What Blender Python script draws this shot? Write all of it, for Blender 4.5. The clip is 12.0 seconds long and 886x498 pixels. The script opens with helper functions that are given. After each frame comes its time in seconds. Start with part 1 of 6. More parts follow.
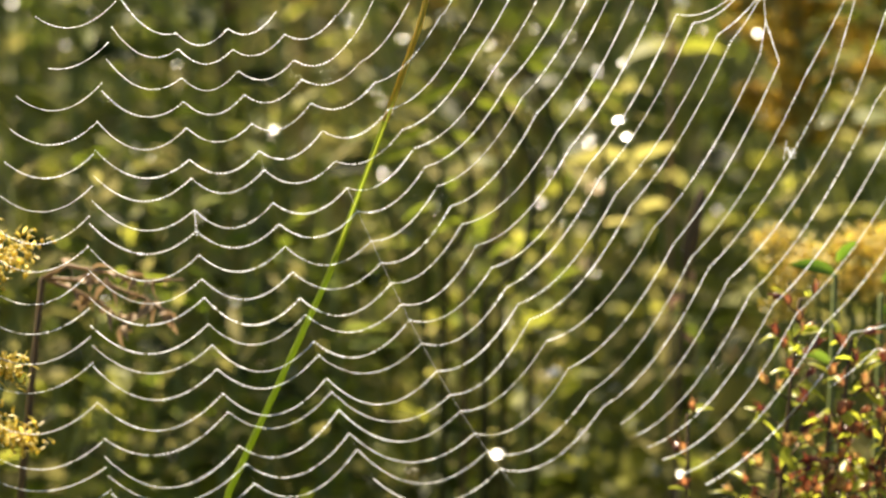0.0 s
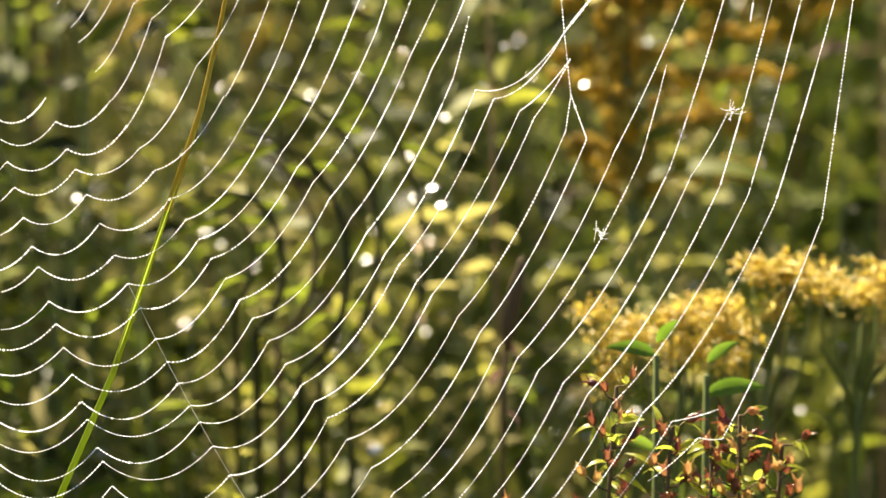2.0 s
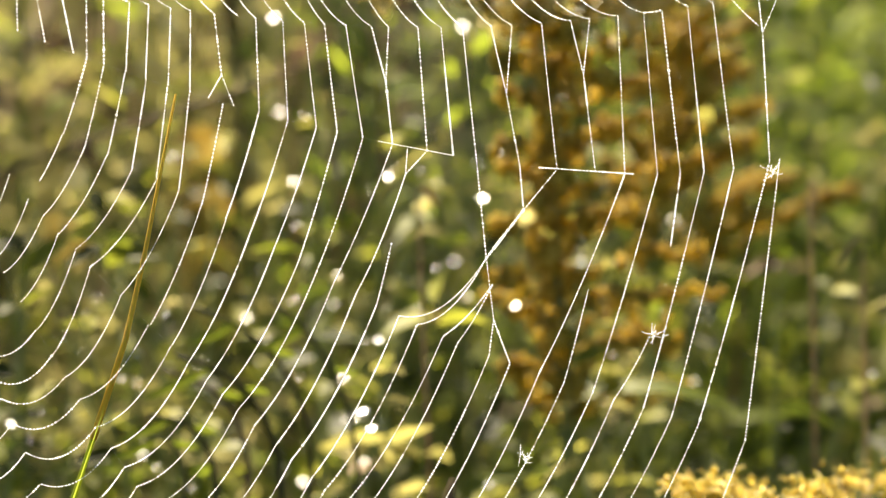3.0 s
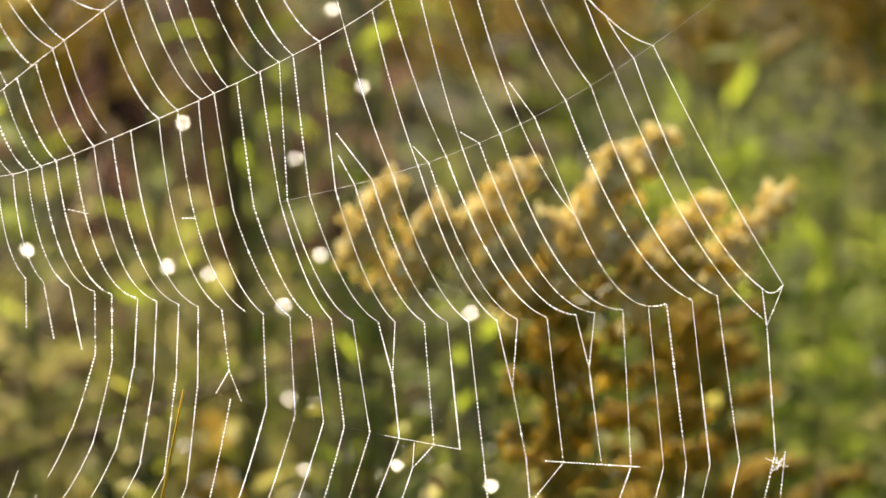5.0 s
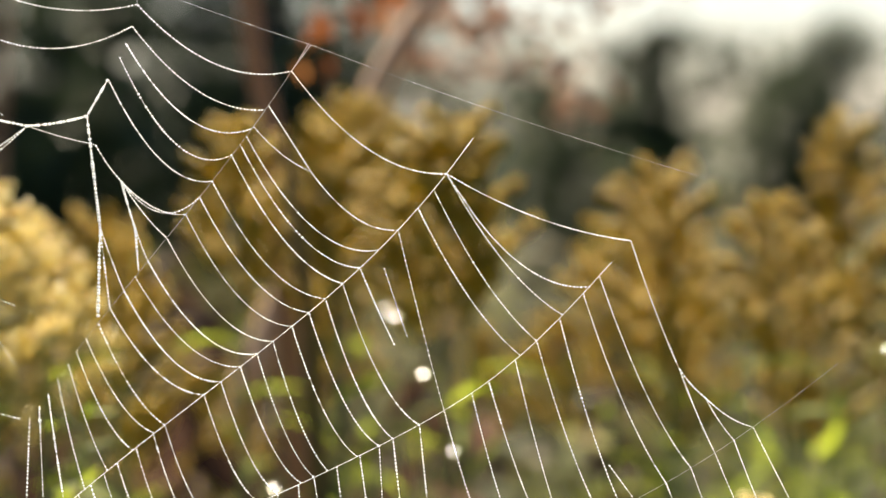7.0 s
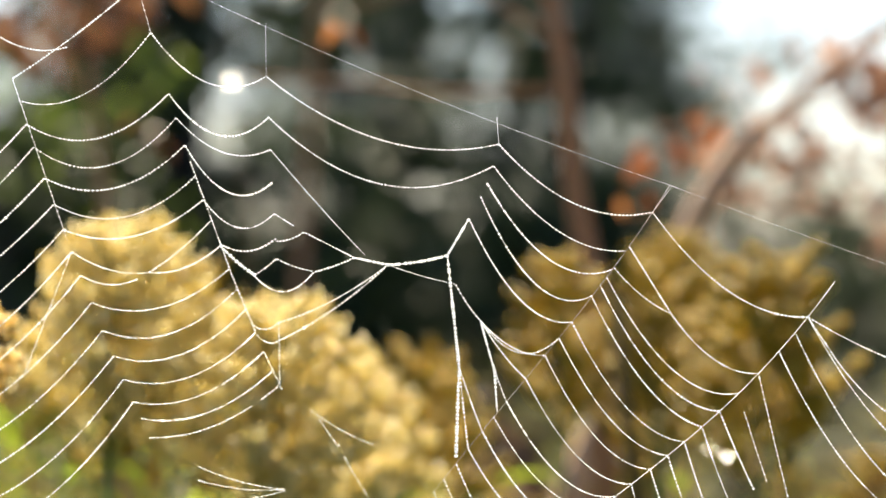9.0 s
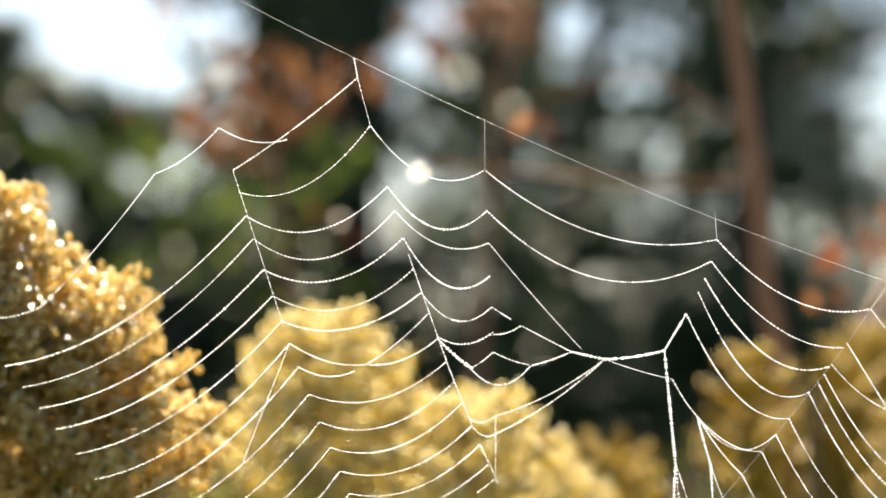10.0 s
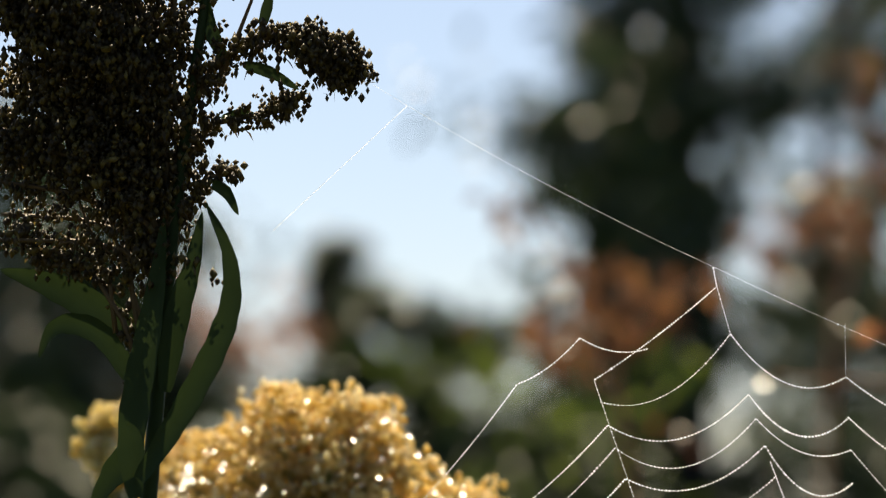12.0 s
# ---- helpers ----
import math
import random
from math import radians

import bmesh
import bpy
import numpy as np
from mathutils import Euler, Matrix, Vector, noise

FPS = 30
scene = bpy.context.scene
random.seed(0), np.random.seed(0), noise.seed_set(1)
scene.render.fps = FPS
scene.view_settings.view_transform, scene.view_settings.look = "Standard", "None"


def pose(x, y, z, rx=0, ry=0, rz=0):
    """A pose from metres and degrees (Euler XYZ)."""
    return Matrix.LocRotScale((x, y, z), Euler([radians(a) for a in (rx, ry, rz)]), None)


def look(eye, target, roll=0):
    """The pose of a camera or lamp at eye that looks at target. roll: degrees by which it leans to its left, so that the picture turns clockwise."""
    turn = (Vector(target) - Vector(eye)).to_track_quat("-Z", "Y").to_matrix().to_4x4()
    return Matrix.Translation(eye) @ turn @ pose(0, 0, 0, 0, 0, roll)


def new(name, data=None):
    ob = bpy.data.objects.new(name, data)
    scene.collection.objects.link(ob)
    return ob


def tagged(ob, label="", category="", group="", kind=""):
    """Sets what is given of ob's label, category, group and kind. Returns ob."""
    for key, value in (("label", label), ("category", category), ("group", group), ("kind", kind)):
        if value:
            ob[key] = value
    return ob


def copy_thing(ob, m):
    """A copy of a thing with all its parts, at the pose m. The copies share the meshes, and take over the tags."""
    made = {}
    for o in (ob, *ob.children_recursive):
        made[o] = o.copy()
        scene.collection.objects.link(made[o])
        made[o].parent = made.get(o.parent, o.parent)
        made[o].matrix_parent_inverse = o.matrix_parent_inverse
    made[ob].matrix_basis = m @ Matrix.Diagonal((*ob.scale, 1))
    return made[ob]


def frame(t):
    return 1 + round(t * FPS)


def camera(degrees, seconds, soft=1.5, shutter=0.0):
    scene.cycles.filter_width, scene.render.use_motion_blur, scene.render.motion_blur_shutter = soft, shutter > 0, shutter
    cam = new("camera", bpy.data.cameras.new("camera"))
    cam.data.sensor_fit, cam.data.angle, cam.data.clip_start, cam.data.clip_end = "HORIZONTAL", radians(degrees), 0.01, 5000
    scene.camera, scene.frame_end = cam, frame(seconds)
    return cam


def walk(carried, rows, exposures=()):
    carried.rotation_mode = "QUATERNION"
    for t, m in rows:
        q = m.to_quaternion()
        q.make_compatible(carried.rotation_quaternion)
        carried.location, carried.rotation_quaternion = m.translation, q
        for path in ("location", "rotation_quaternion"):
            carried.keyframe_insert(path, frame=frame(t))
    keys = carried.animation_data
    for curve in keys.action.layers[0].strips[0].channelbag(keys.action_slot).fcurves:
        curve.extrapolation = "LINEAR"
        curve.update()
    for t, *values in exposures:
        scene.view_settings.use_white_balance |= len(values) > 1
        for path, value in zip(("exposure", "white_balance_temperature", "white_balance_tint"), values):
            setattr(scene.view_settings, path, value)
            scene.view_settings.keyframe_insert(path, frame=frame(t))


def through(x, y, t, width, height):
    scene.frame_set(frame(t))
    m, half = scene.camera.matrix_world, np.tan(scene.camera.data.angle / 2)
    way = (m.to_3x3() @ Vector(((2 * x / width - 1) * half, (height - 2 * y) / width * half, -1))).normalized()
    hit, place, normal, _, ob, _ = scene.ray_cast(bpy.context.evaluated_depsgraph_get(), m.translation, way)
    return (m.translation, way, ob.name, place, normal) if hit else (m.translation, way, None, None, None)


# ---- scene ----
cam = camera(14.0, 12.0, soft=1.2)
cam.data.dof.use_dof = True
cam.data.dof.focus_distance = 1.018
cam.data.dof.aperture_fstop = 12.0
walk(cam, [
    (0.0, pose(-0.0200, -1.0650, -0.0290, 75.134, 0, -1.328) @ pose(0, 0, 0, 0, 0, 0.956)),
    (0.5, pose(-0.0169, -1.0179, -0.0283, 74.417, 0, -2.045) @ pose(0, 0, 0, 0, 0, 0.826)),
    (1.0, pose(-0.0061, -0.9956, -0.0376, 74.363, 0, -2.188) @ pose(0, 0, 0, 0, 0, 0.647)),
    (1.5, pose(0.0010, -0.9994, -0.0313, 74.203, 0, -2.368) @ pose(0, 0, 0, 0, 0, 0.476)),
    (2.0, pose(0.0112, -0.9924, -0.0175, 74.970, 0, -3.076) @ pose(0, 0, 0, 0, 0, 0.083)),
    (2.5, pose(0.0195, -0.9969, -0.0140, 76.888, 0, -3.382) @ pose(0, 0, 0, 0, 0, -0.175)),
    (3.0, pose(0.0208, -0.9990, -0.0123, 78.344, 0, -3.750) @ pose(0, 0, 0, 0, 0, -0.302)),
    (3.2, pose(0.0206, -0.9998, -0.0115, 78.606, 0, -3.952) @ pose(0, 0, 0, 0, 0, -0.326)),
    (4.8, pose(0.0229, -1.0028, -0.0069, 82.246, 0, -3.702) @ pose(0, 0, 0, 0, 0, -0.558)),
    (5.0, pose(0.0223, -1.0033, -0.0059, 82.698, 0, -3.581) @ pose(0, 0, 0, 0, 0, -0.573)),
    (5.5, pose(0.0207, -1.0017, 0.0002, 83.833, 0, -3.314) @ pose(0, 0, 0, 0, 0, -0.177)),
    (6.0, pose(0.0151, -1.0018, 0.0015, 85.041, 0, -3.089) @ pose(0, 0, 0, 0, 0, -0.095)),
    (6.5, pose(0.0152, -0.9978, 0.0050, 86.192, 0, -2.814) @ pose(0, 0, 0, 0, 0, -0.342)),
    (6.7, pose(0.0168, -1.0012, 0.0070, 87.094, 0, -2.647) @ pose(0, 0, 0, 0, 0, -0.567)),
    (8.3, pose(0.0061, -0.9979, 0.0096, 89.196, 0, -0.461) @ pose(0, 0, 0, 0, 0, -0.678)),
    (8.5, pose(0.0041, -1.0005, 0.0101, 89.506, 0, 0.277) @ pose(0, 0, 0, 0, 0, -0.506)),
    (9.0, pose(-0.0036, -0.9944, 0.0110, 90.121, 0, 2.131) @ pose(0, 0, 0, 0, 0, -0.260)),
    (9.5, pose(-0.0112, -0.9957, 0.0124, 91.148, 0, 3.571) @ pose(0, 0, 0, 0, 0, 0.157)),
    (10.0, pose(-0.0172, -0.9961, 0.0125, 91.524, 0, 4.793) @ pose(0, 0, 0, 0, 0, 0.295)),
    (10.5, pose(-0.0226, -1.0012, 0.0146, 93.102, 0, 5.714) @ pose(0, 0, 0, 0, 0, 0.402)),
    (11.0, pose(-0.0271, -0.9997, 0.0150, 94.214, 0, 6.971) @ pose(0, 0, 0, 0, 0, 0.377)),
    (11.5, pose(-0.0259, -1.0007, 0.0134, 94.972, 0, 8.826) @ pose(0, 0, 0, 0, 0, 0.114)),
    (12.0, pose(-0.0245, -1.0032, 0.0106, 94.931, 0, 10.060) @ pose(0, 0, 0, 0, 0, -0.101)),
], exposures=[(0.0, 1.88, 6500, 10), (2.0, 1.98, 6500, 10), (3.2, 2.06, 6500, 10), (4.8, 1.66, 6500, 10), (6.0, 1.58, 6450, 10), (8.5, 1.82, 6150, 10), (9.5, 1.9, 6150, 10), (10.5, 1.92, 6200, 10), (11.3, 1.5, 6300, 10), (12.0, 1.24, 6400, 10)])

# ---- light ----
GROUND = -1.0
SUN_TO = Vector((-0.16, 0.66, 0.74)).normalized()
world = bpy.data.worlds.new("sky")
scene.world = world
world.use_nodes = True
wn = world.node_tree
sky = wn.nodes.new("ShaderNodeTexSky")
sky.sky_type = 'NISHITA'
sky.sun_disc = False
sky.sun_elevation = math.asin(SUN_TO.z)
sky.sun_rotation = math.atan2(SUN_TO.x, SUN_TO.y)
sky.air_density, sky.dust_density, sky.ozone_density = 0.80, 0.9, 1.4
wn.links.new(sky.outputs[0], wn.nodes["Background"].inputs[0])
wn.nodes["Background"].inputs[1].default_value = 0.044
sun = new("sun", bpy.data.lights.new("sun", 'SUN'))
sun.data.energy, sun.data.angle, sun.data.color = 5.0, radians(0.6), (1.0, 0.85, 0.60)
sun.matrix_world = look((0, 0, 6), Vector((0, 0, 6)) - SUN_TO)


# ---- materials ----
def ramp(nt, stops):
    r = nt.nodes.new("ShaderNodeValToRGB")
    while len(r.color_ramp.elements) < len(stops):
        r.color_ramp.elements.new(0.5)
    for e, (p, c) in zip(r.color_ramp.elements, stops):
        e.position, e.color = p, (*c, 1)
    return r


def plant_material(name, stops, rough=0.5, through=0.45, grain=60.0, vary="island", bump=0.2, spec=0.4):
    """A leaf or petal surface: colour drawn by piece and by grain, partly letting light through."""
    m = bpy.data.materials.new(name)
    m.use_nodes = True
    nt = m.node_tree
    bsdf = nt.nodes["Principled BSDF"]
    out = nt.nodes["Material Output"]
    tex = nt.nodes.new("ShaderNodeTexNoise")
    tex.inputs["Scale"].default_value = grain
    tex.inputs["Detail"].default_value = 4
    co = nt.nodes.new("ShaderNodeTexCoord")
    nt.links.new(co.outputs["Object"], tex.inputs["Vector"])
    if vary == "island":
        src = nt.nodes.new("ShaderNodeNewGeometry").outputs["Random Per Island"]
    else:
        src = nt.nodes.new("ShaderNodeObjectInfo").outputs["Random"]
    mix = nt.nodes.new("ShaderNodeMath")
    mix.operation = 'MULTIPLY_ADD'
    nt.links.new(src, mix.inputs[0])
    mix.inputs[1].default_value = 0.65
    half = nt.nodes.new("ShaderNodeMath")
    half.operation = 'MULTIPLY_ADD'
    nt.links.new(tex.outputs[0], half.inputs[0])
    half.inputs[1].default_value, half.inputs[2].default_value = 0.7, -0.18
    nt.links.new(half.outputs[0], mix.inputs[2])
    r = ramp(nt, stops)
    nt.links.new(mix.outputs[0], r.inputs[0])
    nt.links.new(r.outputs[0], bsdf.inputs["Base Color"])
    bsdf.inputs["Roughness"].default_value = rough
    bsdf.inputs["Specular IOR Level"].default_value = spec
    if bump:
        b = nt.nodes.new("ShaderNodeBump")
        b.inputs["Strength"].default_value = bump
        b.inputs["Distance"].default_value = 0.002
        nt.links.new(tex.outputs[0], b.inputs["Height"])
        nt.links.new(b.outputs[0], bsdf.inputs["Normal"])
    if through:
        tr = nt.nodes.new("ShaderNodeBsdfTranslucent")
        nt.links.new(r.outputs[0], tr.inputs["Color"])
        ms = nt.nodes.new("ShaderNodeMixShader")
        ms.inputs[0].default_value = through
        nt.links.new(bsdf.outputs[0], ms.inputs[1])
        nt.links.new(tr.outputs[0], ms.inputs[2])
        nt.links.new(ms.outputs[0], out.inputs["Surface"])
    return m


def dew_material(name, white, rough, through):
    m = bpy.data.materials.new(name)
    m.use_nodes = True
    nt = m.node_tree
    bsdf = nt.nodes["Principled BSDF"]
    bsdf.inputs["Base Color"].default_value = (*white, 1)
    bsdf.inputs["Roughness"].default_value = rough
    tr = nt.nodes.new("ShaderNodeBsdfTranslucent")
    tr.inputs["Color"].default_value = (*white, 1)
    bsdf.inputs["Transmission Weight"].default_value = 0.6
    bsdf.inputs["IOR"].default_value = 1.33
    ms = nt.nodes.new("ShaderNodeMixShader")
    ms.inputs[0].default_value = through
    nt.links.new(bsdf.outputs[0], ms.inputs[1])
    nt.links.new(tr.outputs[0], ms.inputs[2])
    nt.links.new(ms.outputs[0], nt.nodes["Material Output"].inputs["Surface"])
    return m


# The sparkle of clear dew is put into a white, light-passing colour.
M_DEW = dew_material("dew_on_silk", (0.97, 0.985, 1.0), 0.12, 0.82)
M_SILK = dew_material("dry_silk", (0.62, 0.62, 0.62), 0.35, 0.5)
M_DROP = bpy.data.materials.new("dew_drop_water")
M_DROP.use_nodes = True
drop_bsdf = M_DROP.node_tree.nodes["Principled BSDF"]
drop_bsdf.inputs["Base Color"].default_value = (0.9, 0.93, 0.95, 1)
drop_bsdf.inputs["Roughness"].default_value = 0.27
drop_bsdf.inputs["Transmission Weight"].default_value = 0.5
drop_bsdf.inputs["Specular IOR Level"].default_value = 0.5
drop_bsdf.inputs["IOR"].default_value = 1.45
# The near-black stops put shade among the weeds into their leaf colour.
M_WEED = plant_material("weed_leaf", [(0.0, (0.014, 0.020, 0.003)), (0.36, (0.042, 0.056, 0.007)), (0.52, (0.17, 0.195, 0.018)), (0.74, (0.43, 0.43, 0.06)), (1.0, (0.64, 0.55, 0.19))], 0.5, 0.60, spec=0.2)
M_GREEN = plant_material("green_leaf", [(0.0, (0.04, 0.065, 0.008)), (0.5, (0.13, 0.17, 0.016)), (1.0, (0.31, 0.34, 0.035))], 0.5, 0.6, spec=0.2)
# Near-black green puts the backlit plant's shade into stem and leaf colour.
M_DARKLEAF = plant_material("shade_tinted_leaf", [(0.0, (0.012, 0.022, 0.007)), (0.6, (0.028, 0.045, 0.013)), (1.0, (0.05, 0.07, 0.02))], 0.6, 0.16, spec=0.15)
M_STEM = plant_material("green_stem", [(0.0, (0.07, 0.10, 0.02)), (1.0, (0.19, 0.22, 0.05))], 0.5, 0.15)
M_BROWNSTEM = plant_material("brown_stem", [(0.0, (0.050, 0.034, 0.018)), (1.0, (0.15, 0.10, 0.05))], 0.7, 0.0, spec=0.15)
M_GOLD = plant_material("goldenrod_floret", [(0.0, (0.36, 0.26, 0.028)), (0.3, (0.60, 0.47, 0.06)), (0.65, (0.82, 0.69, 0.17)), (1.0, (0.95, 0.89, 0.53))], 0.4, 0.66, 200.0, spec=0.6)
M_OCHRE = plant_material("ochre_floret", [(0.0, (0.22, 0.14, 0.014)), (0.4, (0.46, 0.33, 0.035)), (0.75, (0.70, 0.55, 0.09)), (1.0, (0.86, 0.74, 0.25))], 0.5, 0.64, 200.0)
# Amber and pale ramps put the plumes' sunlit cream highlights into floret colour.
M_AMBER = plant_material("amber_floret", [(0.0, (0.50, 0.37, 0.09)), (0.35, (0.84, 0.66, 0.24)), (0.7, (0.97, 0.85, 0.50)), (1.0, (1.0, 0.96, 0.85))], 0.35, 0.62, 200.0, spec=0.8)
M_PALEGOLD = plant_material("pale_floret", [(0.0, (0.52, 0.42, 0.11)), (0.35, (0.84, 0.71, 0.27)), (0.7, (0.96, 0.89, 0.56)), (1.0, (1.0, 0.97, 0.88))], 0.35, 0.62, 200.0, spec=0.8)
M_TAWNY = plant_material("tawny_floret", [(0.0, (0.18, 0.13, 0.010)), (0.3, (0.44, 0.32, 0.025)), (0.65, (0.76, 0.59, 0.08)), (1.0, (0.96, 0.86, 0.36))], 0.45, 0.66, 200.0)
M_STRAWGREEN = plant_material("straw_green_leaf", [(0.0, (0.16, 0.15, 0.035)), (0.5, (0.36, 0.33, 0.10)), (1.0, (0.58, 0.50, 0.22))], 0.6, 0.62, spec=0.1)
# Lime copy of the leaf green, with sunlight put into its colour.
M_LIMEWEED = plant_material("sun_tinted_weed_leaf", [(0.0, (0.07, 0.10, 0.010)), (0.40, (0.20, 0.27, 0.022)), (0.72, (0.33, 0.39, 0.04)), (1.0, (0.47, 0.49, 0.11))], 0.55, 0.64, spec=0.1)
M_TANBARK = plant_material("tan_bark", [(0.0, (0.46, 0.29, 0.19)), (1.0, (0.76, 0.54, 0.38))], 0.85, 0.0, 9.0, bump=0.8)
M_DEADSTEM = plant_material("dead_stem", [(0.0, (0.11, 0.085, 0.035)), (1.0, (0.24, 0.19, 0.08))], 0.8, 0.45, spec=0.1)
M_OLIVESTEM = plant_material("olive_stem", [(0.0, (0.020, 0.022, 0.006)), (1.0, (0.07, 0.066, 0.018))], 0.6, 0.2, spec=0.2)
M_BROADLEAF = plant_material("broad_leaf", [(0.0, (0.10, 0.19, 0.015)), (0.5, (0.20, 0.33, 0.03)), (1.0, (0.36, 0.48, 0.06))], 0.4, 0.62, 140.0, vary="object", bump=0.6, spec=0.4)
M_SEPIA = plant_material("spent_floret", [(0.0, (0.028, 0.018, 0.010)), (0.5, (0.075, 0.052, 0.020)), (0.8, (0.17, 0.125, 0.032)), (1.0, (0.30, 0.23, 0.07))], 0.6, 0.4, 300.0)
M_CAPSULE = plant_material("red_brown_capsule", [(0.0, (0.06, 0.012, 0.008)), (0.35, (0.20, 0.050, 0.026)), (0.6, (0.44, 0.18, 0.07)), (0.82, (0.58, 0.40, 0.13)), (1.0, (0.62, 0.56, 0.12))], 0.3, 0.40, 500.0, vary="object", bump=0.6, spec=0.7)
M_LIME = plant_material("lime_leaflet", [(0.0, (0.16, 0.19, 0.02)), (0.5, (0.46, 0.50, 0.045)), (1.0, (0.70, 0.64, 0.12))], 0.35, 0.64)
M_GRASS = plant_material("grass_blade", [(0.0, (0.045, 0.075, 0.012)), (0.45, (0.11, 0.15, 0.02)), (0.8, (0.28, 0.27, 0.05)), (1.0, (0.40, 0.30, 0.12))], 0.6, 0.5, spec=0.15)
M_DRY = plant_material("dry_straw", [(0.0, (0.16, 0.09, 0.045)), (1.0, (0.42, 0.29, 0.15))], 0.6, 0.35)
M_RIPE = plant_material("ripe_grass_stem", [(0.0, (0.80, 0.38, 0.05)), (0.5, (0.90, 0.62, 0.10)), (1.0, (0.92, 0.76, 0.20))], 0.35, 0.68, 30.0)
M_STALK = plant_material("ripening_grass_stem", [(0.0, (0.42, 0.13, 0.02)), (0.25, (0.44, 0.34, 0.03)), (0.5, (0.34, 0.42, 0.04)), (1.0, (0.50, 0.60, 0.06))], 0.4, 0.66, 22.0)
M_NEEDLE = plant_material("tree_foliage", [(0.0, (0.016, 0.030, 0.014)), (0.6, (0.048, 0.074, 0.028)), (1.0, (0.11, 0.14, 0.045))], 0.5, 0.3, 4.0)
M_LIGHTLEAF = plant_material("sapling_leaf", [(0.0, (0.018, 0.032, 0.008)), (0.45, (0.06, 0.09, 0.015)), (1.0, (0.22, 0.28, 0.05))], 0.5, 0.5, 4.0)
M_RUST = plant_material("autumn_leaf", [(0.0, (0.07, 0.030, 0.018)), (0.6, (0.165, 0.075, 0.034)), (1.0, (0.30, 0.155, 0.07))], 0.55, 0.36, 4.0)
M_ORANGE = plant_material("orange_leaf", [(0.0, (0.15, 0.045, 0.018)), (0.6, (0.26, 0.090, 0.030)), (1.0, (0.42, 0.20, 0.07))], 0.5, 0.45, 30.0)
M_FADED = plant_material("faded_autumn_leaf", [(0.0, (0.13, 0.06, 0.04)), (0.6, (0.30, 0.16, 0.10)), (1.0, (0.50, 0.32, 0.22))], 0.6, 0.5, 20.0)
M_BARK = plant_material("dark_bark", [(0.0, (0.012, 0.011, 0.012)), (1.0, (0.045, 0.038, 0.035))], 0.9, 0.0, 9.0, bump=0.8)
M_REDBARK = plant_material("reddish_bark", [(0.0, (0.22, 0.10, 0.055)), (1.0, (0.46, 0.25, 0.14))], 0.85, 0.0, 9.0, bump=0.8)
# Faded olive-brown; its near-black stops hold the shade of gaps between plants.
M_OLIVE = plant_material("faded_weed_leaf", [(0.0, (0.008, 0.006, 0.004)), (0.4, (0.026, 0.021, 0.009)), (0.62, (0.075, 0.085, 0.013)), (0.84, (0.17, 0.145, 0.045)), (1.0, (0.28, 0.19, 0.10))], 0.65, 0.45, spec=0.08)
M_SOIL = plant_material("soil_and_litter", [(0.0, (0.010, 0.010, 0.004)), (0.45, (0.026, 0.028, 0.009)), (0.75, (0.05, 0.048, 0.016)), (1.0, (0.09, 0.072, 0.03))], 0.95, 0.0, 6.0, bump=1.0)


# ---- mesh helpers ----
class Geo:
    """Vertices and faces gathered piece by piece."""

    def __init__(self):
        self.v, self.f, self.n = [], [], 0

    def add(self, verts, faces):
        verts = np.asarray(verts, float)
        self.v.append(verts)
        self.f.extend([tuple(i + self.n for i in f) for f in faces])
        self.n += len(verts)

    def mesh(self, name, material, smooth=True):
        me = bpy.data.meshes.new(name)
        me.from_pydata(np.concatenate(self.v).tolist(), [], self.f)
        if smooth:
            me.polygons.foreach_set("use_smooth", [True] * len(me.polygons))
        me.materials.append(material)
        me.update()
        return me


def part(name, geo, material, parent, label="", kind=""):
    ob = new(name, geo.mesh(name, material) if isinstance(geo, Geo) else geo)
    ob.parent = parent
    return tagged(ob, label, kind=kind)


def thing(name, label, category, group="", kind="", at=None):
    ob = new(name)
    ob.empty_display_size = 0.05
    if at is not None:
        ob.matrix_basis = at
    return tagged(ob, label, category, group, kind)


def tube(geo, pts, radii, sides=5):
    pts = np.asarray(pts, float)
    n = len(pts)
    radii = np.broadcast_to(radii, (n,))
    tang = np.gradient(pts, axis=0)
    tang /= np.linalg.norm(tang, axis=1)[:, None] + 1e-12
    ref = np.array([0.0, 1.0, 0.0]) if abs(tang[0][1]) < 0.9 else np.array([1.0, 0, 0])
    a = np.cross(tang, ref)
    a /= np.linalg.norm(a, axis=1)[:, None] + 1e-12
    b = np.cross(tang, a)
    ang = np.arange(sides) * 2 * math.pi / sides
    ring = a[:, None] * np.cos(ang)[None, :, None] + b[:, None] * np.sin(ang)[None, :, None]
    verts = (pts[:, None] + ring * radii[:, None, None]).reshape(-1, 3)
    faces = [(i * sides + j, i * sides + (j + 1) % sides, (i + 1) * sides + (j + 1) % sides, (i + 1) * sides + j)
             for i in range(n - 1) for j in range(sides)]
    faces += [tuple(range(sides))[::-1], tuple((n - 1) * sides + j for j in range(sides))]
    geo.add(verts, faces)


PHI = (1 + 5 ** 0.5) / 2
ICO_V = np.array([(-1, PHI, 0), (1, PHI, 0), (-1, -PHI, 0), (1, -PHI, 0), (0, -1, PHI), (0, 1, PHI),
                  (0, -1, -PHI), (0, 1, -PHI), (PHI, 0, -1), (PHI, 0, 1), (-PHI, 0, -1), (-PHI, 0, 1)]) / (1 + PHI * PHI) ** 0.5
